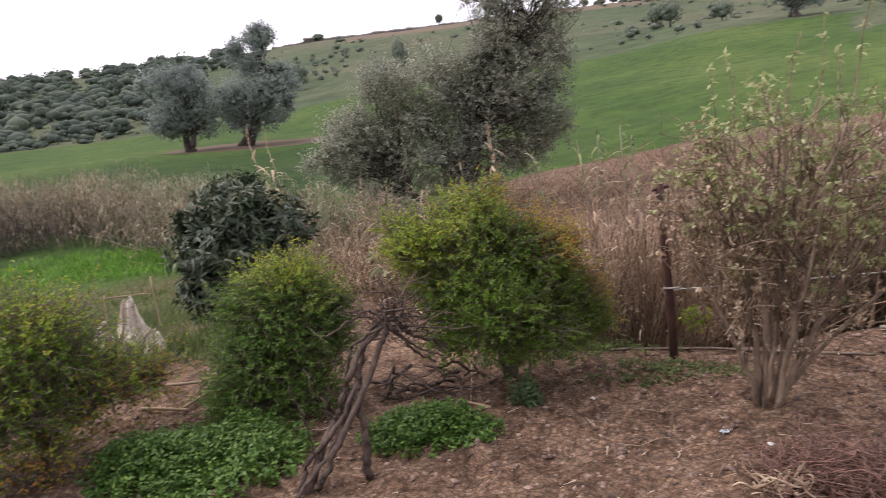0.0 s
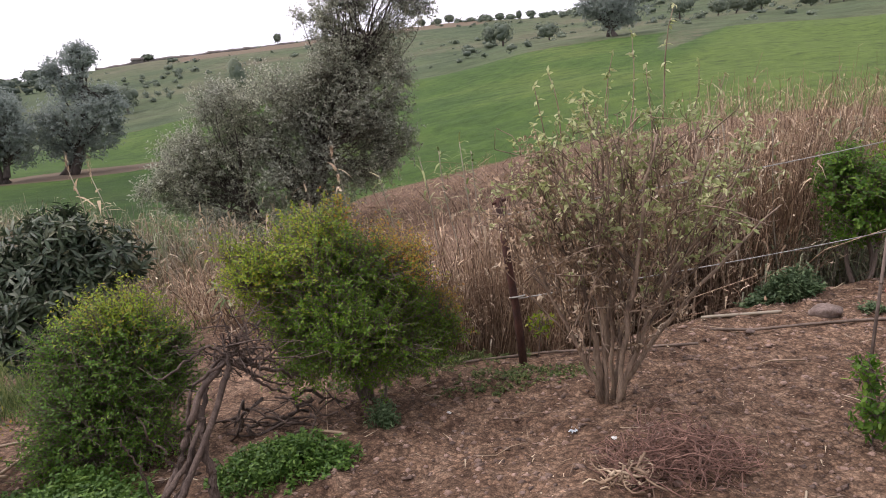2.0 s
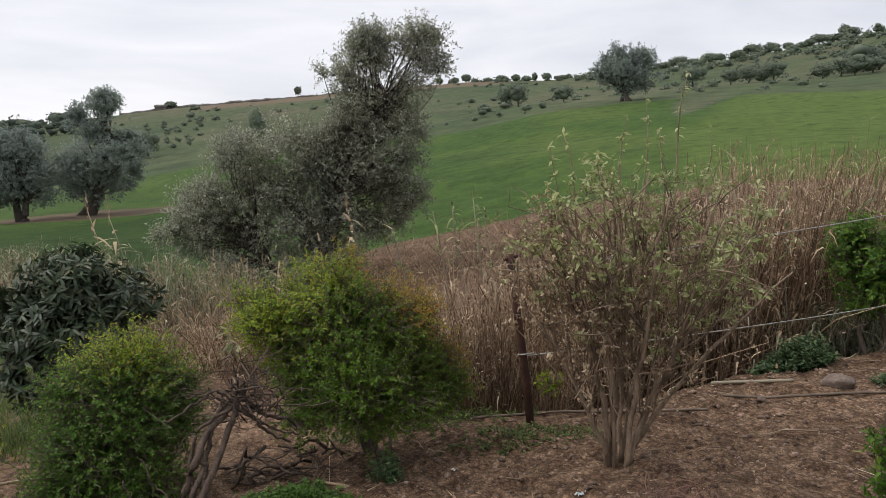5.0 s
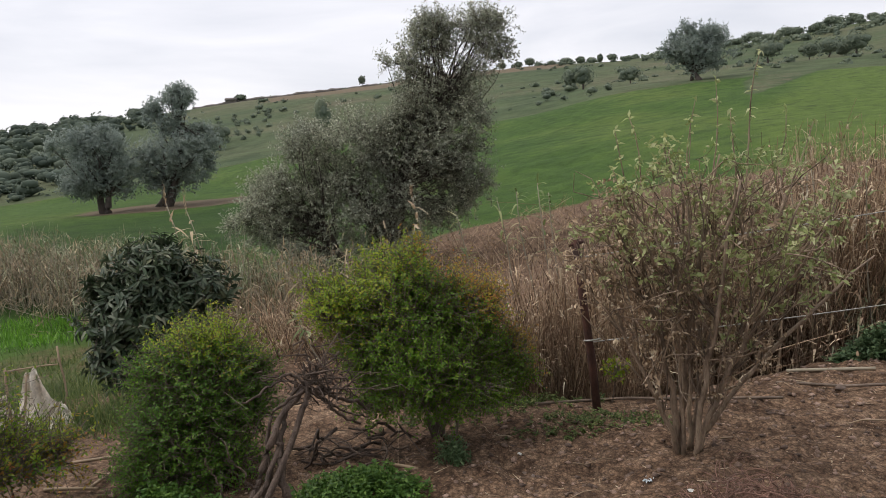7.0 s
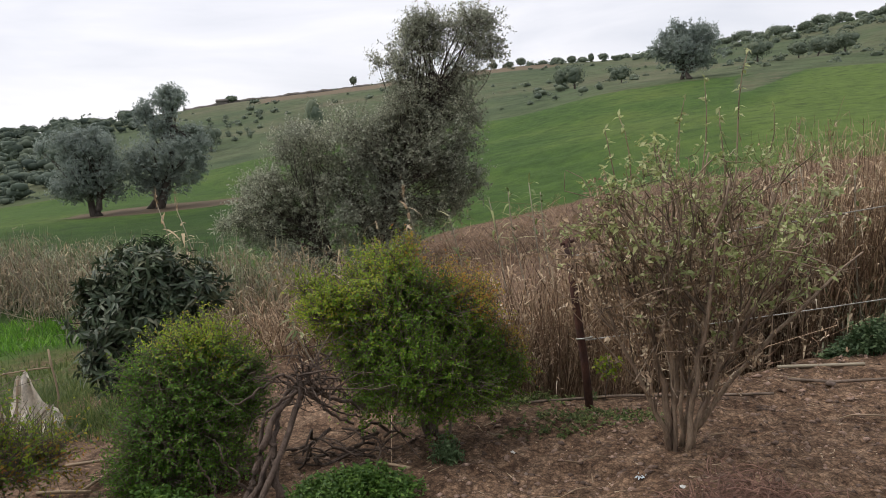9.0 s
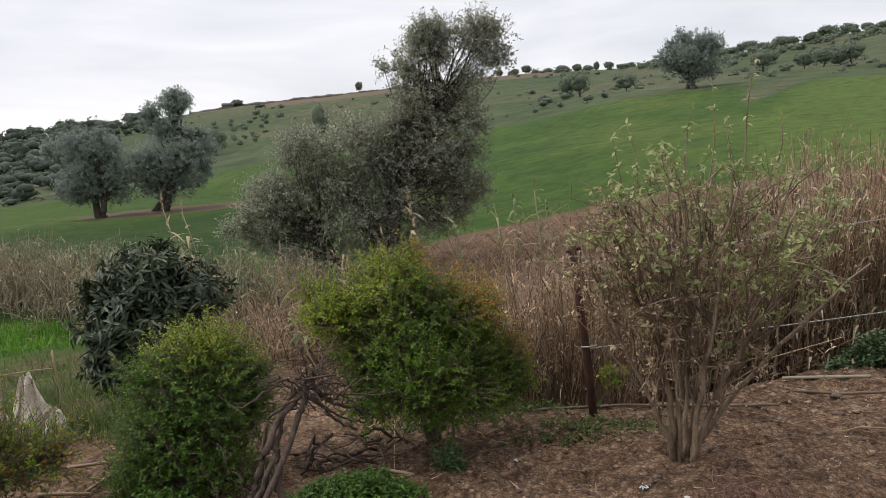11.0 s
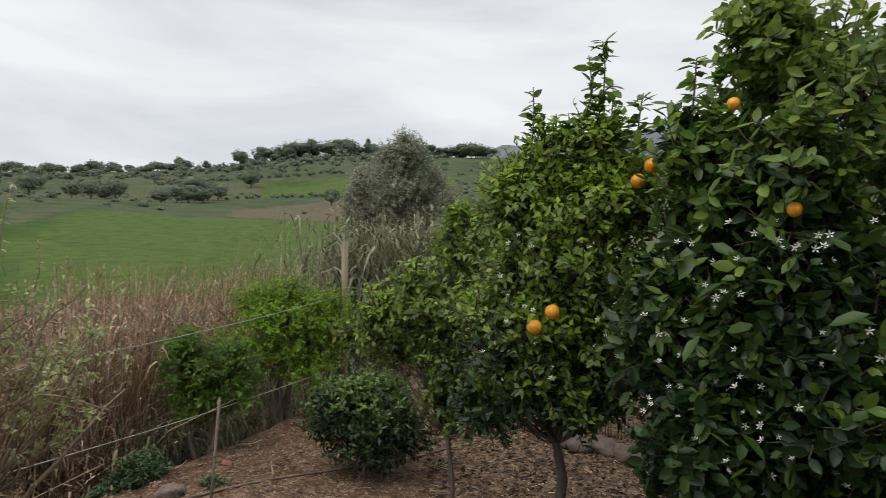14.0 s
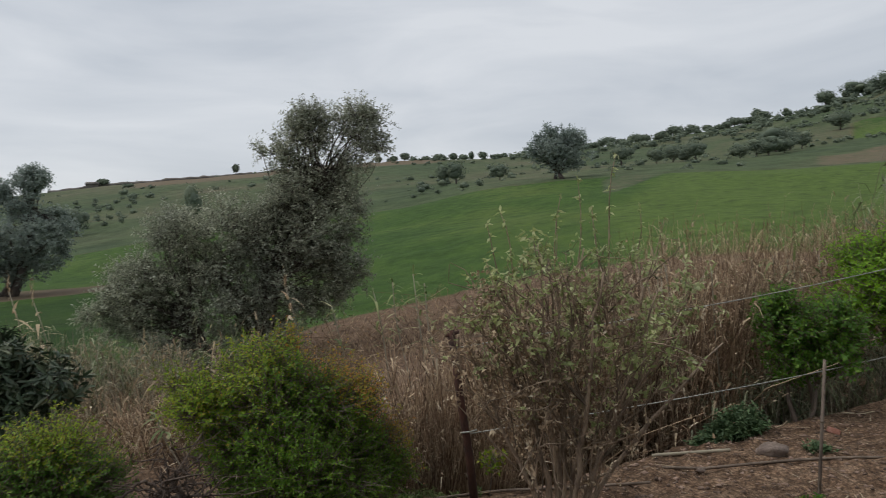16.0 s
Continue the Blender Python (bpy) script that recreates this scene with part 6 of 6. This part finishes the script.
brush_pile("brush_pile", "bundle of broken pale stalks on the soil", 1.42, 2.78, 0.16, 0.12, 0.07, 34, 0.22, STRAW, 84, 0.006)
brush_pile("brush_pile", "thin brown brush under the citrus tree", 3.75, 1.5, 0.35, 0.3, 0.45, 120, 0.5, TWIG_RED, 85, 0.004)


def lying_rod(name, label, category, pts, r, mat, group="", lift=0.01):
    c = []
    for (az0, r0), (az1, r1) in zip(pts, pts[1:]):
        for t in np.linspace(0, 1, 10, endpoint=False):
            c.append((az0 + (az1 - az0) * t, r0 + (r1 - r0) * t))
    c.append(pts[-1])
    c = np.array([(q * math.sin(radians(a)), q * math.cos(radians(a))) for a, q in c])
    z = ground_z(c[:, 0], c[:, 1]) + r + lift
    tagged(part(name, tubes(Geo(), np.concatenate([c, z[:, None]], 1)[None], r, 6), mat), label, category, group)


lying_rod("irrigation_pipe", "thin dusty black irrigation pipe lying on the soil", "pipe", [(13.5, 4.75), (20, 4.9), (27, 5.0), (33, 5.15)], 0.010, HOSE)
lying_rod("irrigation_pipe", "thin dusty black irrigation pipe running past the citrus bush", "pipe", [(32.5, 5.45), (37, 5.5), (45, 5.9), (53, 6.35), (60, 6.8), (66, 7.5)], 0.011, HOSE)
lying_rod("cut_cane", "pale cut cane lying by the ditch", "cane", [(33.2, 5.75), (39.0, 5.95)], 0.014, CANE_GREY, "cut canes")
lying_rod("cut_cane", "dry cane lying along the soil", "cane", [(26.5, 5.0), (29.5, 5.3)], 0.011, STRAW, "cut canes")
lying_rod("cut_cane", "short pale stick on the path", "cane", [(0.6, 3.95), (3.0, 3.82)], 0.009, STRAW, "cut canes")
for a0, q0, a1, q1 in ((-24, 4.9, -18, 4.75), (-21.5, 4.6, -17, 4.45), (-23, 4.35, -20.5, 4.6), (-20, 5.0, -15.5, 5.05), (-19, 4.4, -15.8, 4.55), (-26, 4.5, -22.5, 4.3)):
    lying_rod("cut_cane", "pale cut cane lying among the bushes", "cane", [(a0, q0), (a1, q1)], 0.010, STRAW, "cut canes", 0.03)


def upright_rod(az, r, el0, el1, thick, lean=0.0):
    x, y, _ = polar(az, r)
    z0, z1 = gz(x, y) - 0.05, seen(az, el1, r)[2]
    tagged(part("garden_stake", tubes(Geo(), np.array([[(x, y, z0), (x + lean * 0.4, y, (z0 + z1) / 2), (x + lean, y, z1)]]), thick, 6), STRAW), "pale cane stake pushed into the ground", "stake", "cane stakes")


upright_rod(-19.2, 4.9, -22, -20.2, 0.009, 0.04)
upright_rod(-17.6, 4.8, -22, -20.0, 0.010, 0.03)


# ---- torn sheet on sticks ----
def torn_sheet():
    rng = np.random.default_rng(91)
    x, y, z = polar(-25.8, 6.3)
    root = thing("torn_sheet", (x, y, z), "dirty white torn plastic sheet draped over sticks", "sheet")
    o = np.array(root.location)
    top = float(seen(-25.6, -15.3, 6.3)[2] - z)
    n = 34
    u, v = np.meshgrid(np.linspace(-1, 1, n), np.linspace(0, 1, n), indexing="ij")

    def drape(name, cx, cy, half, high, peak, seed, torn):
        """A cloth hung from a point: folds radiate from it, the hem is ragged."""
        hem = 0.75 + 0.5 * value_noise(u * 3 + seed, v * 0 + 2, seed)
        px = cx + u * (0.025 + half * (1 - v) ** 0.75) + peak * v
        py = cy - 0.16 * (1 - v) * (1 - u * u) + 0.045 * np.sin(u * 8 + seed) * (1 - v) + (value_noise(u * 5 + 9, v * 4, seed + 1) - 0.5) * 0.10
        pz = high * (1 - (1 - v) * hem) + (value_noise(u * 6, v * 6, seed + 2) - 0.5) * 0.05
        i = (np.arange(n - 1)[:, None] * n + np.arange(n - 1)[None]).reshape(-1, 1)
        f = np.concatenate([i, i + 1, i + n + 1, i + n], 1)
        part(name, Geo().add(np.stack([px, py, np.maximum(pz, 0.015)], -1), f[rng.random(len(f)) > torn]), SHEET, root)

    drape("sheet", 0.02, 0.0, 0.19, top, 0.0, 92, 0.01)
    drape("loose_corner", 0.18, -0.08, 0.15, top * 0.52, 0.05, 95, 0.05)
    drape("crumpled_fold", -0.17, -0.05, 0.12, top * 0.66, -0.04, 98, 0.08)
    for nm, a, b, rad in (("cross_stick", (-27.3, -15.0, 6.3), (-23.9, -15.2, 6.35), 0.007), ("prop_stick", (-26.6, -18.6, 6.12), (-26.0, -15.6, 6.2), 0.009),
                          ("side_stick", (-23.9, -18.4, 6.4), (-23.8, -13.9, 6.45), 0.008), ("side_stick", (-27.3, -18.4, 6.3), (-27.2, -14.8, 6.3), 0.009)):
        part(nm, tubes(Geo(), bent(rng, [seen(*a) - o], [seen(*b) - o], 5, 0.02), rad, 6), STRAW, root)


torn_sheet()


# ---- stones, brick, scraps ----
def boulder(name, label, category, az, r, sx, sy, sz, mat, seed, group=""):
    rng = np.random.default_rng(seed)
    bm = bmesh.new()
    bmesh.ops.create_icosphere(bm, subdivisions=3, radius=1)
    off = Vector(rng.uniform(0, 50, 3))
    for v in bm.verts:
        k = 1 + 0.35 * noise.noise(v.co * 1.3 + off) + 0.12 * noise.noise(v.co * 4 + off)
        v.co = Vector((v.co.x * sx, v.co.y * sy, v.co.z * sz)) * k
    me = bpy.data.meshes.new(name)
    bm.to_mesh(me)
    bm.free()
    me.polygons.foreach_set("use_smooth", np.ones(len(me.polygons), dtype=bool))
    me.materials.append(mat)
    ob = tagged(part(name, me, None), label, category, group)
    ob.matrix_world = pose(*polar(az, r, sz * 0.45), 0, 0, rng.uniform(0, 360))


boulder("rock", "pale brown rock half sunk in the soil", "rock", 42.0, 5.97, 0.12, 0.09, 0.065, STONE, 1)
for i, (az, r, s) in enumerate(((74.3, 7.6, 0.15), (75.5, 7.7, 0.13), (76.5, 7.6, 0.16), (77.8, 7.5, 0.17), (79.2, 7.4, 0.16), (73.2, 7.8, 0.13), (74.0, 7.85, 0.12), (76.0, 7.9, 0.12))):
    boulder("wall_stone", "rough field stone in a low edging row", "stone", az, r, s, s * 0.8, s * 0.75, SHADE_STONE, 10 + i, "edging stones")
boulder("pebble_stone", "small white stone on the soil", "stone", 26.2, 3.62, 0.026, 0.02, 0.014, PETAL, 30)
boulder("pebble_stone", "small white stone on the soil", "stone", 47.5, 5.2, 0.04, 0.03, 0.02, STONE, 31)
boulder("pebble_stone", "small pale stone near the pipe", "stone", 36.8, 5.5, 0.035, 0.03, 0.02, STONE, 32)


def broken_brick():
    bm = bmesh.new()
    bmesh.ops.create_cube(bm, size=1, matrix=Matrix.Diagonal((0.16, 0.10, 0.05, 1)))
    bmesh.ops.bevel(bm, geom=bm.edges[:], offset=0.008, segments=2, affect="EDGES")
    for v in bm.verts:
        if v.co.x > 0.04:
            v.co += Vector((-0.03, 0.01, -0.015)) * (1 + noise.noise(v.co * 40))
    me = bpy.data.meshes.new("brick_piece")
    bm.to_mesh(me)
    bm.free()
    me.materials.append(BRICK)
    ob = tagged(part("brick_piece", me, None), "broken red brick lying on the soil", "brick")
    x, y, z = polar(46.1, 6.75)
    ob.matrix_world = pose(x, y, z + 0.02, 14, 10, 40)


broken_brick()


def scrap(az, r, mat, label, s, seed):
    rng = np.random.default_rng(seed)
    n = 6
    u, v = np.meshgrid(np.linspace(-1, 1, n), np.linspace(-1, 1, n), indexing="ij")
    z = rng.random((n, n)) * 0.6
    i = (np.arange(n - 1)[:, None] * n + np.arange(n - 1)[None]).reshape(-1, 1)
    g = Geo().add(np.stack([u + rng.normal(size=u.shape) * 0.15, v * 0.6, z], -1) * s, np.concatenate([i, i + n, i + n + 1, i + 1], 1))
    ob = tagged(part("plastic_scrap", g, mat), label, "litter")
    ob.matrix_world = pose(*polar(az, r, 0.012), 0, 0, seed * 40)


scrap(22.9, 3.71, PLASTIC, "crumpled pale blue plastic scrap on the soil", 0.035, 1)
scrap(23.4, 3.72, RUST, "dark crumpled scrap beside the plastic", 0.022, 2)
scrap(12.0, 3.95, PETAL, "small white scrap on the soil", 0.016, 3)


# ---- cane screen behind the stones ----
def cane_screen():
    rng = np.random.default_rng(95)
    x, y, z = polar(77.0, 8.3)
    root = thing("cane_screen", (x, y, z), "low dark brown cane screen tied to a rail", "fence")
    for i in range(26):
        u = -0.55 + i * 0.044 + rng.normal() * 0.01
        part("slat", tubes(Geo(), np.array([[(u * 0.22 + rng.normal() * 0.005, -u, -0.05), (u * 0.22, -u + rng.normal() * 0.02, 0.62 + rng.normal() * 0.03)]]), 0.006, 5), BARK_DARK if i % 3 else TWIG_RED, root)
    part("rail", tubes(Geo(), np.array([[(-0.15, 0.6, 0.55), (0.12, -0.6, 0.57)]]), 0.012, 6), BARK_DARK, root)


cane_screen()


# ---- young plant by the stake ----
woody("young_citrus", (2.82, 2.76, gz(2.82, 2.76)), "young yellow-green citrus seedling", "plant",
      [ball(2.82, 2.76, 0.05, 0.34, 0.11, 0.11, 1), ball(2.80, 2.80, 0.26, 0.50, 0.04, 0.04, 0.25)],
      16, 7, 6, 0.046, 0.019, POM_DARK, BARK, 97, stems=1, stem_r=0.008, twig_len=0.06, fine=True, fork_at=0.3)
woody("young_shrub", polar(20.2, 4.85), "tiny yellow-leaved seedling by the post", "plant",
      [(*(np.array(polar(20.2, 4.85)) + [0, 0, 0.27]), 0.09, 0.09, 0.11, 1)], 8, 6, 5, 0.035, 0.018, POM_NEW, BARK, 98, stems=1, stem_r=0.005, twig_len=0.05)


# ---- fruit and blossom ----
def fruit_and_blossom():
    rng = np.random.default_rng(101)
    trees = [o for o in scene.objects if o.name.startswith("citrus_tree") and o.parent is None]
    small, tall = trees[1], trees[2]
    bm = bmesh.new()
    bmesh.ops.create_uvsphere(bm, u_segments=20, v_segments=14, radius=0.034)
    for v in bm.verts:
        v.co *= 1 + 0.03 * noise.noise(v.co * 45)
        if v.co.z < -0.030:
            v.co.z -= 0.002
    fr = bpy.data.meshes.new("fruit")
    bm.to_mesh(fr)
    bm.free()
    fr.polygons.foreach_set("use_smooth", np.ones(len(fr.polygons), dtype=bool))
    fr.materials.append(CITRUS_SKIN)
    for tree, az, el, r in ((small, 72.2, -3.9, 3.17), (small, 70.8, -5.2, 3.18), (tall, 90.0, 4.6, 2.62), (tall, 85.6, 12.5, 2.85), (small, 78.6, 6.8, 3.32), (small, 79.6, 8.0, 3.34), (tall, 87.6, -0.4, 2.8)):
        ob = new("fruit", fr)
        ob.parent = tree
        ob.location = Vector(seen(az, el, r)) - tree.location
        ob.rotation_euler = (rng.uniform(-0.4, 0.4), rng.uniform(-0.4, 0.4), rng.uniform(0, 6))
        ob.scale = [0.74 if tree is tall else 1.0] * 3
        ob["label"] = "ripe orange citrus fruit"
    g = Geo()
    ang = np.arange(5) * 2 * np.pi / 5
    d = np.stack([np.cos(ang), np.sin(ang), np.full(5, 0.35)], 1)
    leaf_set(g, d * 0.002, d, np.tile([0, 0, 1.0], (5, 1)), np.full(5, 0.016), np.full(5, 0.006), 0.15, -0.1)
    tubes(g, np.array([[(0, 0, 0), (0, 0, 0.010)]]), 0.0025, 5)
    bl = g.mesh("blossom", PETAL)
    for tree, n, box in ((tall, 90, (79.5, 97, -16, 4, 2.42, 2.66)), (small, 30, (66, 79, -10, 4, 3.12, 3.3))):
        for _ in range(n):
            ob = new("blossom", bl)
            ob.parent = tree
            ob.location = Vector(seen(rng.uniform(box[0], box[1]), rng.uniform(box[2], box[3]), rng.uniform(box[4], box[5]))) - tree.location
            ob.rotation_euler = (rng.uniform(-1, 1), rng.uniform(-1.9, -0.3), rng.uniform(-1, 1))
            ob.scale = [rng.uniform(0.65, 1.0)] * 3



fruit_and_blossom()


# ---- upright citrus shoots and single leaves on the near side of the tall tree ----
def shoots_and_leaves():
    rng = np.random.default_rng(111)
    trees = [o for o in scene.objects if o.name.startswith("citrus_tree") and o.parent is None]
    for tree, az, el0, el1, r, n in ((trees[1], 70.0, 4, 14.2, 3.6, 60), (trees[1], 70.9, 4, 11.6, 3.6, 50), (trees[1], 72.9, 4, 12.2, 3.55, 60), (trees[1], 74.4, 5, 16.6, 3.5, 74), (trees[1], 75.5, 5, 17.6, 3.5, 76), (trees[1], 76.4, 5, 14.4, 3.5, 60),
                                     (trees[1], 77.1, 4, 11.1, 3.5, 60), (trees[1], 78.8, 5, 13.6, 3.4, 60), (trees[1], 71.8, 4, 9.5, 3.55, 50), (trees[2], 82.8, 9, 16.0, 3.1, 40), (trees[2], 87.0, 14, 22.0, 3.1, 44),
                                     (trees[2], 84.6, 9, 15.0, 3.0, 46), (trees[2], 81.0, 6, 13.0, 3.1, 50), (trees[0], 63.6, 0, 4.6, 4.4, 40)):
        a, b = seen(az - 0.5, el0, r), seen(az, el1, r)
        c = bent(rng, [a], [b], 8, 0.03) - np.array(tree.location)
        shoot = part("shoot", tubes(Geo(), c, np.linspace(0.008, 0.003, 8)[None], 5), BARK, tree)
        t = rng.uniform(0, 1.0, n) ** 0.8
        p = np.stack([np.interp(t, np.linspace(0, 1, 8), c[0, :, i]) for i in range(3)], 1)
        d = rng.normal(size=(n, 3)) * [1, 1, 0.3] + [0, 0, 0.30]
        g = leaf_set(Geo(), p, d, rng.normal(size=(n, 3)) * 0.35 + [-0.3, 0, 1], rng.uniform(0.05, 0.095, n), rng.uniform(0.030, 0.050, n), 0.12, 0.25, True)
        part("shoot_foliage", g, CITRUS_NEW if el1 < 10 else CITRUS_LEAF, shoot)["kind"] = "stuff"
    # three of four take the dark colour, for the shade low on the tree
    kinds = []
    for i in range(4):
        L, W = 0.085 + 0.012 * i, 0.043 + 0.004 * i
        g = leaf_set(Geo(), np.zeros((1, 3)), np.array([[1.0, 0, 0]]), np.array([[0, 0, 1.0]]), [L], [W], 0.10 + 0.05 * i, 0.08 + 0.06 * i, True)
        kinds.append(g.mesh("leaf", CITRUS_DARK_OR_SHADED if i else CITRUS_LEAF))
    for _ in range(220):
        ob = new("leaf", kinds[int(rng.integers(0, 4))])
        ob.parent = trees[2]
        ob.location = Vector(seen(rng.uniform(82, 98), rng.uniform(-17, 3), rng.uniform(2.5, 2.8))) - trees[2].location
        ob.rotation_euler = (rng.normal() * 0.5, rng.uniform(-0.9, 0.7), rng.uniform(0, 6.3))


shoots_and_leaves()
